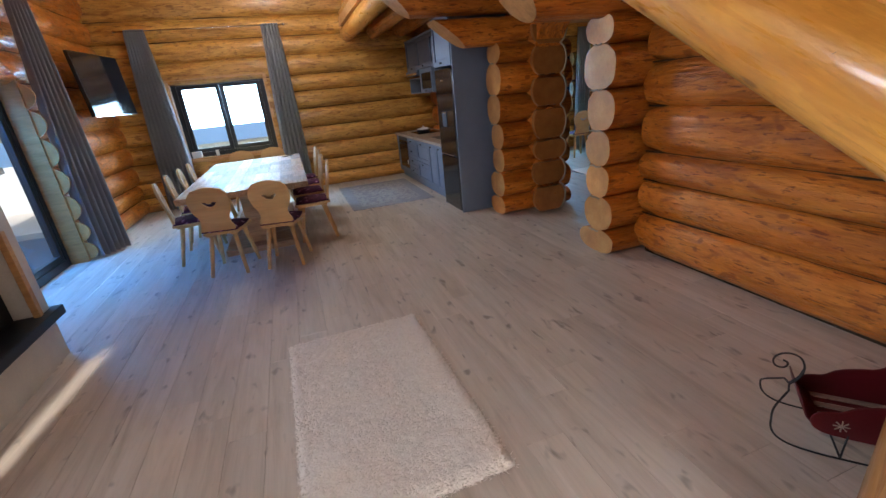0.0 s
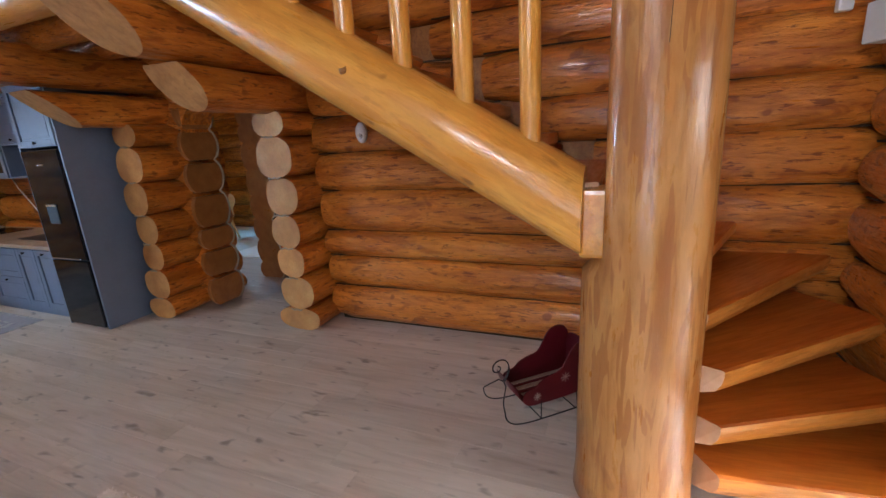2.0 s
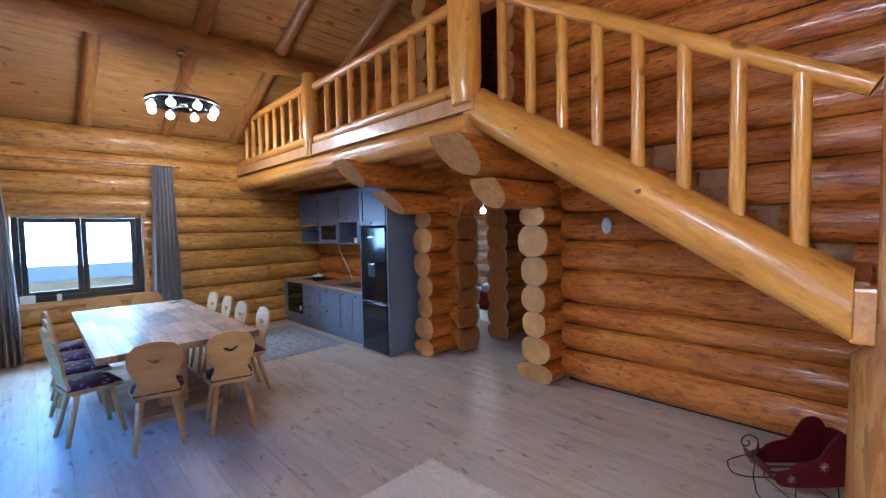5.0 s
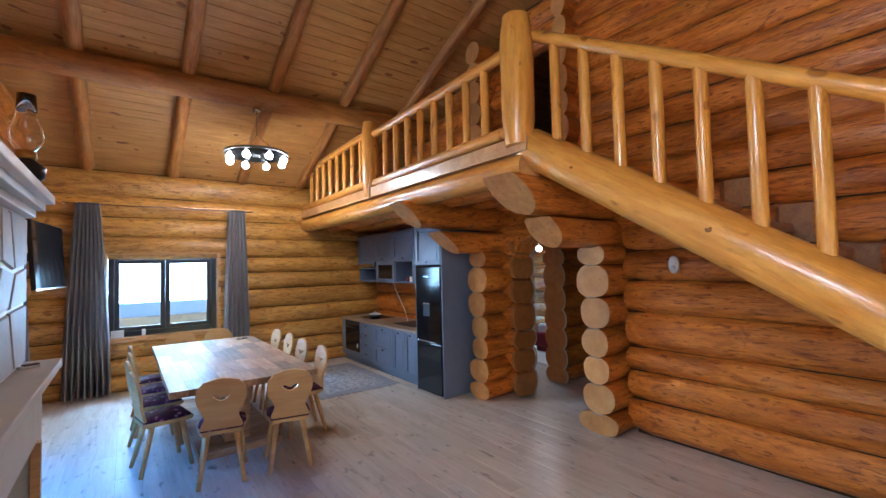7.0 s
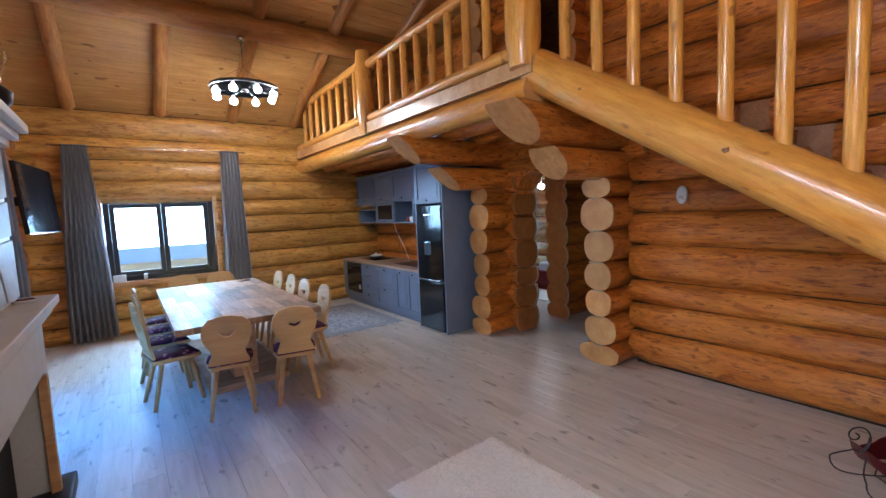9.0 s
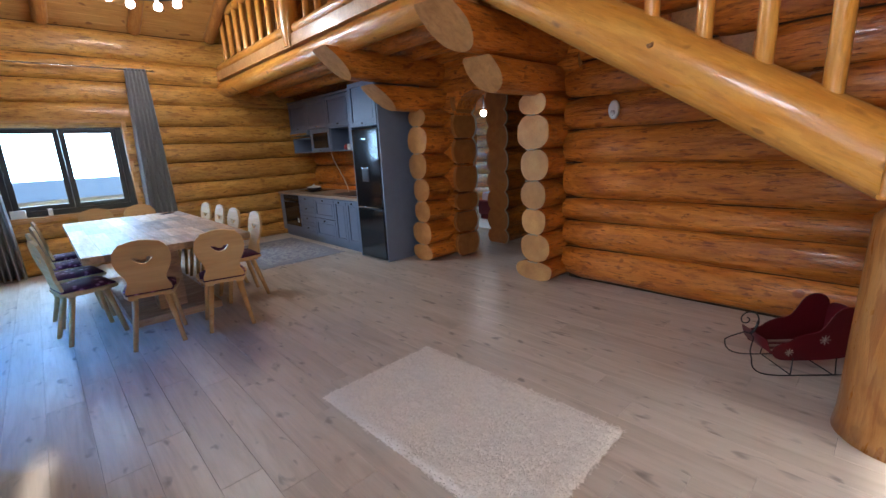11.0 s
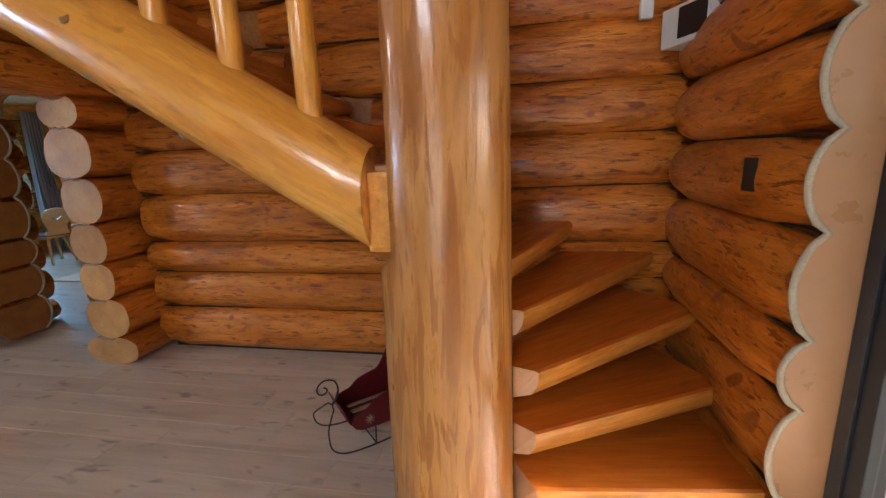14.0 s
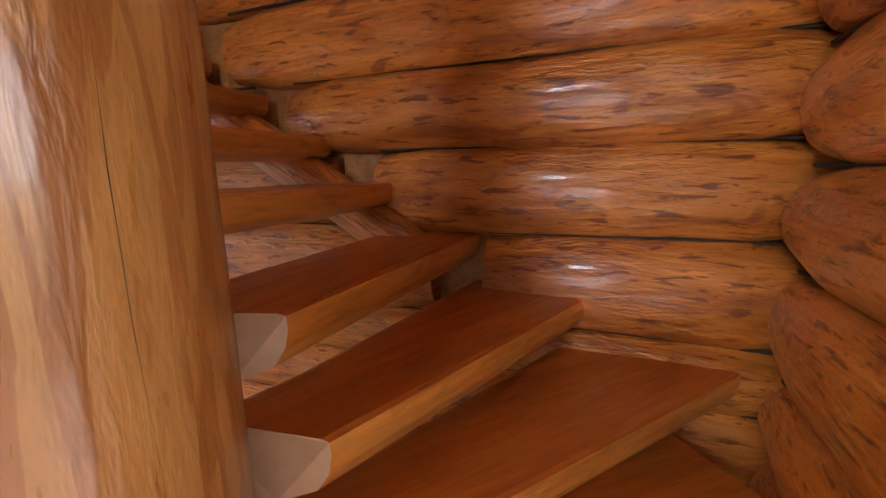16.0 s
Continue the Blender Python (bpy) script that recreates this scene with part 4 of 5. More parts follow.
_cab = [(2.74, 8.48, 1.53), (2.76, 8.46, 1.40), (2.80, 8.40, 1.25), (2.83, 8.28, 1.05), (2.82, 8.18, 0.92), (2.76, 8.05, 0.86), (2.70, 7.95, 0.849)]
tagged(part("power_cable", tube(_cab, 0.007, 8), M_PLASTIC, None, "", True), "white cable hanging to the worktop", "cable")


def carpet():
    t = thing("carpet", "worn grey oriental carpet before the kitchen units", "carpet")
    part("field", box(1.05, 2.0, 7.5, 9.05, 0.0015, 0.009, 0.002), M_CARPET, t)
    for a, b, c, d in ((0.92, 1.05, 7.36, 9.2), (2.0, 2.13, 7.36, 9.2), (1.05, 2.0, 7.36, 7.5), (1.05, 2.0, 9.05, 9.2)):
        part("border", box(a, b, c, d, 0.001, 0.008, 0.002), M_CARPETB, t)
    for a, b, c, d in ((0.89, 0.92, 7.33, 9.23), (2.13, 2.16, 7.33, 9.23), (0.92, 2.13, 7.33, 7.36), (0.92, 2.13, 9.2, 9.23)):
        part("hem", box(a, b, c, d, 0.001, 0.007, 0.002), M_CARPET, t)


carpet()

# ---------------- dining place ----------------
TX0, TX1, TY0, TY1, TZ = -0.98, 0.31, 5.88, 8.75, 0.79
table = thing("dining_table", "long dining table of patched reclaimed planks", "table")
random.seed(4)
_n = 9
_w = (TX1 - TX0) / _n
for _i in range(_n):
    _y = TY0
    while _y < TY1 - 0.01:
        _ln = random.uniform(0.3, 0.75)
        if TY1 - _y - _ln < 0.25:
            _ln = TY1 - _y
        _bm = box(-_ln / 2 + 0.0004, _ln / 2 - 0.0004, -_w / 2 + 0.0004, _w / 2 - 0.0004, -0.06, random.uniform(-0.0004, 0.0004), 0.0006, seg=1)
        part("plank", _bm, M_TABLE, table, m=Matrix.Translation((TX0 + (_i + 0.5) * _w, _y + _ln / 2, TZ)) @ Matrix.Rotation(radians(90), 4, "Z"))
        _y += _ln
for _y in (6.55, 8.08):
    part("column", box(-0.46, -0.22, _y - 0.12, _y + 0.12, 0.07, 0.70, 0.006), M_TABLE, table)
    part("bearer", box(-0.80, 0.12, _y - 0.06, _y + 0.06, 0.66, 0.729, 0.006), M_TABLE, table)
part("foot_plate", box(-0.72, 0.05, 6.25, 8.38, 0.0, 0.069, 0.006), M_TABLE, table)


def chair_back():
    """The rounded Alpine backrest with a smile-shaped hole, in local x, z."""
    pts = []
    half = [(0.12, 0.0), (0.155, 0.02), (0.15, 0.05), (0.132, 0.085), (0.126, 0.12), (0.138, 0.16), (0.162, 0.20), (0.18, 0.25), (0.187, 0.30), (0.178, 0.355), (0.152, 0.398), (0.138, 0.408), (0.128, 0.424), (0.10, 0.430), (0.05, 0.444), (0.0, 0.448)]
    half = [(x * 1.05, z * 1.03) for x, z in half]
    for x, z in half:
        pts.append((x, z))
    for x, z in half[-2::-1]:
        pts.append((-x, z))
    hole = []
    for i in range(9):
        u = -1 + 2 * i / 8
        hole.append((u * 0.070, 0.262 + 0.050 * u * u))
    for i in range(9):
        u = 1 - 2 * i / 8
        hole.append((u * 0.062, 0.312 + 0.012 * u * u - (0.014 if abs(u) < 0.3 else 0)))
    bm = bmesh.new()
    d = 0.024
    for y in (-d / 2, d / 2):
        vo = [bm.verts.new((x, y, z)) for x, z in pts]
        vh = [bm.verts.new((x, y, z)) for x, z in hole]
        ed = [bm.edges.new((a, b)) for a, b in zip(vo, vo[1:] + vo[:1])] + [bm.edges.new((a, b)) for a, b in zip(vh, vh[1:] + vh[:1])]
        bmesh.ops.triangle_fill(bm, use_beauty=True, use_dissolve=False, edges=ed)
        if y < 0:
            o0, h0 = vo, vh
        else:
            for A, B in ((o0, vo), (h0, vh)):
                for j in range(len(A)):
                    k = (j + 1) % len(A)
                    bm.faces.new((A[j], A[k], B[k], B[j]))
    bmesh.ops.recalc_face_normals(bm, faces=list(bm.faces))
    return bm


def make_chair():
    """Chair at the origin that faces +y, its back at y = -0.19."""
    c = thing("dining_chair", "pale beech Alpine chair with a carved smile in its back", "chair", group="chairs round the table")
    seat = [(-0.15, -0.20), (0.15, -0.20), (0.18, -0.12), (0.215, 0.10), (0.215, 0.17), (0.18, 0.205), (-0.18, 0.205), (-0.215, 0.17), (-0.215, 0.10), (-0.18, -0.12)]
    bm = outline(seat, 0.028, 0.006)
    bm.transform(Matrix.Translation((0, 0, 0.446)) @ Matrix.Rotation(radians(90), 4, "X") @ Matrix.Scale(-1, 4, (0, 0, 1)))
    bmesh.ops.recalc_face_normals(bm, faces=list(bm.faces))
    part("seat", bm, M_CHAIR, c)
    bk = part("backrest", chair_back(), M_CHAIR, c, m=Matrix.Translation((0, -0.175, 0.462)) @ Matrix.Rotation(radians(10), 4, "X"))
    for sx in (-1, 1):
        part("leg", tube([(sx * 0.11, -0.11, 0.432), (sx * 0.175, -0.215, 0.0)], [0.025, 0.018], 10), M_CHAIR, c, "", True)
        part("leg", tube([(sx * 0.13, 0.12, 0.432), (sx * 0.19, 0.19, 0.0)], [0.025, 0.018], 10), M_CHAIR, c, "", True)
        part("batten", box(sx * 0.12 - 0.03, sx * 0.12 + 0.03, -0.16, 0.16, 0.412, 0.4315, 0.003), M_CHAIR, c)
    return c


def make_cushion():
    bm = bmesh.new()
    bmesh.ops.create_grid(bm, x_segments=10, y_segments=10, size=0.19)
    for v in list(bm.verts):
        u, w = v.co.x / 0.19, v.co.y / 0.19
        k = (1 - u ** 4) * (1 - w ** 4)
        v.co.z = 0.012 + 0.032 * k ** 0.5
        v.co.x *= 1 - 0.04 * w * w * (-w if w < 0 else w)
        if w < -0.2:
            v.co.x *= 0.9
    r = bmesh.ops.extrude_face_region(bm, geom=list(bm.faces))
    for v in [g for g in r["geom"] if isinstance(g, bmesh.types.BMVert)]:
        v.co.z = 0.001
    bmesh.ops.recalc_face_normals(bm, faces=list(bm.faces))
    return tagged(part("seat_cushion", bm, M_CUSHION, None, "", True), "purple patterned cushion on a dining chair", "cushion", "seat cushions")


CHAIRS = [(-0.58, 5.83, -11), (-0.03, 5.74, -12), (-0.99, 6.43, -79), (-1.01, 7.02, -82), (-0.99, 7.58, -84), (-0.98, 8.15, -84),
          (0.33, 6.44, 88), (0.31, 7.06, 91), (0.33, 7.68, 89), (0.31, 8.22, 92), (-0.62, 8.86, 178), (-0.10, 8.82, 183)]
_first, _cush = make_chair(), make_cushion()
for _i, (x, y, a) in enumerate(CHAIRS):
    m = pose(x, y, 0, 0, 0, a)
    mc = pose(x, y, 0.4605, 0, 0, a)
    if _i == 0:
        _first.matrix_basis, _cush.matrix_basis = m, mc
    else:
        copy_thing(_first, m)
        copy_thing(_cush, mc)

copy_thing(_first, pose(5.8, 8.72, 0, 0, 0, -8))
copy_thing(_cush, pose(5.8, 8.72, 0.4605, 0, 0, -8))
_ph = thing("phone", "black phone lying on the dining table", "phone", pose(0.12, 8.50, TZ + 0.0012, 0, 0, 25))
part("case", box(-0.075, 0.075, -0.037, 0.037, 0, 0.008, 0.003), M_BLACK, _ph)
part("screen", box(-0.07, 0.07, -0.033, 0.033, 0.0081, 0.0088), M_BLACKGLASS, _ph)
# ---- chandelier ----
CX, CY, CZ = 0.16, 7.70, 3.40
ch = thing("chandelier", "black cartwheel chandelier with lit white bulbs on a chain", "chandelier")
part("canopy", revolve([(0.05, 4.0), (0.055, 4.03), (0.05, 4.06), (0.0, 4.06)], 18), M_CHROME, ch, "", True, Matrix.Translation((CX, CY, 0)))
for _i in range(11):
    _z = 4.0 - _i * 0.03
    part("chain_link", tube([(CX + 0.008 * math.cos(q) * (1 if _i % 2 else 0), CY + 0.008 * math.cos(q) * (0 if _i % 2 else 1), _z - 0.018 + 0.02 * math.sin(q)) for q in (k * math.pi / 5 for k in range(10))], 0.0025, 6, True), M_BLACK, ch, "", True)
_R = 0.40
part("rim", revolve([(_R - 0.006, CZ - 0.004), (_R + 0.012, CZ - 0.004), (_R + 0.012, CZ + 0.03), (_R - 0.006, CZ + 0.03), (_R - 0.006, CZ - 0.004)], 40), M_BLACK, ch, "black iron rim", False, Matrix.Translation((CX, CY, 0)))
part("hub", revolve([(0.0, CZ - 0.03), (0.045, CZ - 0.03), (0.045, CZ + 0.03), (0.0, CZ + 0.03)], 16), M_BLACK, ch, "", True, Matrix.Translation((CX, CY, 0)))
for _i in range(4):
    q = _i * math.pi / 2 + 0.3
    part("suspension", tube([(CX + _R * math.cos(q), CY + _R * math.sin(q), CZ + 0.02), (CX, CY, 3.68)], 0.0025, 6), M_BLACK, ch, "", True)
for _i in range(8):
    q = _i * math.pi / 4 + 0.2
    c, s = math.cos(q), math.sin(q)
    part("spoke", tube([(CX + 0.04 * c, CY + 0.04 * s, CZ), (CX + _R * c, CY + _R * s, CZ)], 0.007, 8), M_BLACK, ch, "", True)
    _sk = part("socket", tube([(CX + 0.36 * c, CY + 0.36 * s, CZ - 0.005), (CX + 0.36 * c, CY + 0.36 * s, CZ - 0.035)], 0.018, 12), M_PLASTIC, ch, "", True)
    part("bulb", revolve([(0.0, -0.088), (0.025, -0.085), (0.048, -0.066), (0.055, -0.036), (0.048, -0.01), (0.025, 0.012), (0.016, 0.02)], 16), M_BULB, ch, "lit white bulb", True, Matrix.Translation((CX + 0.36 * c, CY + 0.36 * s, CZ - 0.048)) @ Matrix.Scale(0.82, 4))

# ---- curtains ----


def curtain_bm(w_top, w_bot, height, folds, depth_top=0.03, depth_bot=0.07):
    """Gathered cloth along local x, hanging down from z = height."""
    bm = bmesh.new()
    n, k = folds * 8, 14
    rows = []
    for i in range(k + 1):
        v = i / k
        w = w_top + (w_bot - w_top) * (1 - (1 - v) ** 1.6)
        d = depth_top + (depth_bot - depth_top) * v
        rows.append([bm.verts.new(((j / n - 0.5) * w, d * (math.sin(2 * math.pi * folds * j / n + 0.6 * math.sin(v * 3)) + 0.35 * noise.noise(Vector((j * 0.2, v * 2, 1)))), height * (1 - v) + 0.012 * math.sin(j * 0.8) * v * v)) for j in range(n + 1)])
    for A, B in zip(rows, rows[1:]):
        for j in range(n):
            bm.faces.new((A[j], A[j + 1], B[j + 1], B[j]))
    r = bmesh.ops.solidify(bm, geom=list(bm.faces), thickness=0.004)
    bmesh.ops.recalc_face_normals(bm, faces=list(bm.faces))
    return bm


def curtain(m, w0, w1, h, label, folds=7):
    return tagged(part("curtain", curtain_bm(w0, w1, h, folds), M_CURTAIN, None, "", True, m), label, "curtain", "curtains")


curtain(pose(-1.73, 9.62, 0.03), 0.28, 0.56, 2.84, "grey gathered curtain hanging beside the window", 8)
curtain(pose(0.27, 9.62, 0.03), 0.27, 0.44, 2.84, "grey gathered curtain hanging beside the window", 6)
curtain(pose(-2.20, 7.40, 0.03, 0, 0, 60), 0.22, 0.46, 2.84, "grey gathered curtain beside the terrace door", 6)
_rod = thing("curtain_rod", "slim steel curtain rod over the window", "curtain rod")
part("rod", tube([(-2.0, 9.63, 2.85), (0.5, 9.63, 2.85)], 0.010, 10), M_CHROME, _rod, "", True)
for _x in (-2.0, 0.5):
    part("finial", revolve([(0.0, -0.02), (0.018, -0.01), (0.018, 0.01), (0.0, 0.02)], 12), M_CHROME, _rod, "", True, Matrix.Translation((_x, 9.63, 2.85)))
for _x in (-1.92, -0.78, 0.42):
    part("bracket", tube([(_x, 9.63, 2.85), (_x, 9.80, 2.85)], 0.007, 8), M_CHROME, _rod, "", True)
_rod = thing("curtain_rod", "slim steel curtain rod over the terrace door", "curtain rod")
part("rod", tube([(-2.22, 4.9, 2.86), (-2.22, 7.75, 2.86)], 0.010, 10), M_CHROME, _rod, "", True)
for _y in (5.0, 7.65):
    part("bracket", tube([(-2.22, _y, 2.86), (-2.38, _y, 2.86)], 0.007, 8), M_CHROME, _rod, "", True)

# ---- television ----
_tv = thing("television", "black flat television turned on a wall arm", "television", pose(-2.03, 8.65, 2.05, 0, 0, 0) @ Matrix.Rotation(radians(90 - 7), 4, "Z") @ Matrix.Rotation(radians(-4), 4, "X"))
part("case", box(-0.61, 0.61, 0.0, 0.045, -0.40, 0.40, 0.006), M_BLACK, _tv)
part("screen", box(-0.60, 0.60, -0.003, -0.0005, -0.385, 0.39), M_BLACKGLASS, _tv, "glossy black screen")
part("lower_edge", box(-0.61, 0.61, -0.004, 0.001, -0.405, -0.388, 0.001), M_CHROME, _tv)
part("wall_arm", box(-0.05, 0.05, 0.045, 0.32, -0.05, 0.05, 0.01), M_BLACK, _tv)

# ---------------- fireplace ----------------
FY0, FY1 = 2.95, 4.64
fp = thing("fireplace", "white fireplace clad in painted stone with a mantel", "fireplace")
part("hearth_slab", box(-2.36, -1.57, FY0 - 0.06, FY1 + 0.05, 0.30, 0.37, 0.008), M_BLACK, fp, "black stone hearth slab")
part("plinth", box(-2.36, -1.63, FY0, FY1, 0.0, 0.299, 0.004), M_WHITE, fp)
part("jamb", box(-2.36, -1.63, FY1 - 0.12, FY1, 0.371, 1.24, 0.006), M_WHITE, fp)
part("jamb", box(-2.36, -1.63, FY0, FY0 + 0.20, 0.371, 1.24, 0.006), M_WHITE, fp)
part("lintel", box(-2.36, -1.63, FY0 + 0.201, FY1 - 0.121, 0.99, 1.24, 0.004), M_WHITE, fp)
part("firebox", box(-2.30, -2.25, FY0 + 0.2, FY1 - 0.12, 0.371, 0.989), M_SOOTSHADE, fp, "soot-black firebox")
# matte black panel added so that the fire opening stays dark
part("fire_door", box(-1.80, -1.78, FY0 + 0.205, FY1 - 0.125, 0.372, 0.985, 0.003), M_SOOTSHADE, fp, "matte black panel for the dark of the fire opening")
part("jamb_trim", box(-1.655, -1.615, FY1 - 0.155, FY1 - 0.11, 0.372, 0.985, 0.004), M_TRIM, fp)
for _i, (o, z0, z1) in enumerate(((0.02, 1.241, 1.275), (0.045, 1.276, 1.32), (0.075, 1.321, 1.365))):
    part("mantel", box(-2.36, -1.63 + o, FY0 - o, FY1 + o * 0.6, z0, z1, 0.006), M_WHITE, fp)
part("chimney_breast", box(-2.36, -1.70, FY0 + 0.06, FY1 - 0.04, 1.366, 2.12, 0.004), M_WHITE, fp)
for _i, (o, z0, z1) in enumerate(((0.03, 2.121, 2.16), (0.065, 2.161, 2.20), (0.10, 2.201, 2.245))):
    part("cornice", box(-2.36, -1.69 + o, FY0 + 0.06 - o, FY1 - 0.04 + o * 0.7, z0, z1, 0.006), M_WHITE, fp)


def crazy_paving(rx, u0, u1, v0, v1, nu, nv, place, parent):
    """Irregular flat stones on a face; place maps (u, v, out) to a point."""
    random.seed(rx)
    pts = {}
    for i in range(nu + 1):
        for j in range(nv + 1):
            du = 0 if i in (0, nu) else random.uniform(-0.33, 0.33) / nu
            dv = 0 if j in (0, nv) else random.uniform(-0.33, 0.33) / nv
            pts[i, j] = (u0 + (u1 - u0) * (i / nu + du), v0 + (v1 - v0) * (j / nv + dv))
    for i in range(nu):
        for j in range(nv):
            q = [pts[i, j], pts[i + 1, j], pts[i + 1, j + 1], pts[i, j + 1]]
            cu, cv = sum(p[0] for p in q) / 4, sum(p[1] for p in q) / 4
            bm = bmesh.new()
            lo, hi = [], []
            for u, v in q:
                L = math.hypot(u - cu, v - cv)
                s = 1 - 0.016 / L
                t = 1 - 0.024 / L
                lo.append(bm.verts.new(place(cu + (u - cu) * s, cv + (v - cv) * s, 0.0005)))
                hi.append(bm.verts.new(place(cu + (u - cu) * t, cv + (v - cv) * t, 0.012)))
            bm.faces.new(hi)
            for k in range(4):
                l = (k + 1) % 4
                bm.faces.new((lo[k], lo[l], hi[l], hi[k]))
            bm.faces.new(lo[::-1])
            bmesh.ops.recalc_face_normals(bm, faces=list(bm.faces))
            part("stone", bm, M_STONE, parent)


crazy_paving(3, FY0 + 0.06, FY1 - 0.04, 1.37, 2.118, 5, 3, lambda u, v, o: (-1.70 + o, u, v), fp)
crazy_paving(5, -2.30, -1.70, 1.37, 2.118, 2, 3, lambda u, v, o: (u, FY1 - 0.04 + o, v), fp)
_ol = thing("oil_lamp", "glass oil lamp with a brass burner on the fireplace", "oil lamp", Matrix.Translation((-1.69, 4.53, 2.246)) @ Matrix.Scale(1.25, 4))
part("font", revolve([(0.05, 0), (0.055, 0.01), (0.03, 0.03), (0.06, 0.06), (0.065, 0.10), (0.03, 0.13)], 20), M_BLACK, _ol, "dark oil font", True)
part("burner", revolve([(0.03, 0.131), (0.036, 0.14), (0.034, 0.165), (0.02, 0.17)], 16), mat("brass", (0.6, 0.42, 0.15), 0.3, 1.0), _ol, "brass burner", True)
_g = part("chimney", revolve([(0.032, 0.171), (0.055, 0.21), (0.058, 0.25), (0.035, 0.31), (0.03, 0.40), (0.028, 0.40), (0.033, 0.31), (0.055, 0.25), (0.052, 0.21), (0.029, 0.172)], 20), M_GLASS, _ol, "clear glass chimney", True)
_mb = thing("trinket", "small red and white box on the mantel", "box", pose(-1.66, 4.45, 1.366, 0, 0, 30))
part("box", box(-0.04, 0.04, -0.02, 0.02, 0, 0.012, 0.003), M_PLASTIC, _mb)
part("lid", box(-0.02, 0.04, -0.018, 0.018, 0.0125, 0.02, 0.003), M_RED, _mb)

# ---------------- rug and sledge ----------------


def shaggy(w, l):
    bm = bmesh.new()
    bmesh.ops.create_grid(bm, x_segments=70, y_segments=110, size=0.5)
    for v in bm.verts:
        x, y = v.co.x * w, v.co.y * l
        e = min(0.5 - abs(v.co.x), 0.5 - abs(v.co.y)) / 0.5
        h = 0.034 * min(1, (e * 14) ** 0.5 if e > 0 else 0)
        n1 = noise.noise(Vector((x * 28, y * 28, 0))) + 0.6 * noise.noise(Vector((x * 75, y * 75, 3)))
        x += 0.010 * noise.noise(Vector((x * 40, y * 40, 7))) + (0.008 * noise.noise(Vector((y * 60, x * 60, 1))))
        y += 0.010 * noise.noise(Vector((x * 40, y * 40, 17)))
        v.co = Vector((x, y, max(0.002, h - 0.006 + 0.005 * n1 * (1 if e > 0.02 else 0.2) + 0.006 * noise.noise(Vector((x * 5, y * 5, 9))))))
    # loose tufts of pile over the whole rug and past its edge
    for _ in range(15000):
        x, y = random.uniform(-0.505, 0.505) * w, random.uniform(-0.505, 0.505) * l
        q, ln = random.uniform(0, 6.283), random.uniform(0.012, 0.026)
        e = min(0.5 - abs(x / w), 0.5 - abs(y / l)) / 0.5
        z = 0.027 * min(1, (max(e, 0) * 14) ** 0.5)
        t = random.uniform(0.003, 0.006)
        dx, dy = math.cos(q), math.sin(q)
        a = bm.verts.new((x - dy * t, y + dx * t, z - 0.004 if z > 0.006 else 0.001))
        b = bm.verts.new((x + dy * t, y - dx * t, z - 0.004 if z > 0.006 else 0.001))
        c = bm.verts.new((x + dx * ln, y + dy * ln, z + random.uniform(0.002, 0.009)))
        bm.faces.new((a, b, c))
    return bm


tagged(part("shaggy_rug", shaggy(0.90, 1.52), M_RUG, None, "", True, pose(0.40, 3.13, 0.001, 0, 0, 1.5)), "cream shaggy rug lying on the planks", "rug")

_sl = thing("sledge", "small dark red ornamental sledge on black iron runners", "sledge", pose(2.22, 1.92, 0, 0, 0, 133) @ Matrix.Scale(0.95, 4))
# local x points to the front; the sides stand at y = +-0.13


def smooth_loop(pts, times=3):
    for _ in range(times):
        pts = [q for a, b in zip(pts, pts[1:] + pts[:1]) for q in ((a[0] * 0.75 + b[0] * 0.25, a[1] * 0.75 + b[1] * 0.25), (a[0] * 0.25 + b[0] * 0.75, a[1] * 0.25 + b[1] * 0.75))]
    return pts


def smooth_line(pts, times=3):
    for _ in range(times):
        mid = [q for a, b in zip(pts, pts[1:]) for q in ((a[0] * 0.75 + b[0] * 0.25, a[1] * 0.75 + b[1] * 0.25), (a[0] * 0.25 + b[0] * 0.75, a[1] * 0.25 + b[1] * 0.75))]
        pts = pts[:1] + mid + pts[-1:]
    return pts


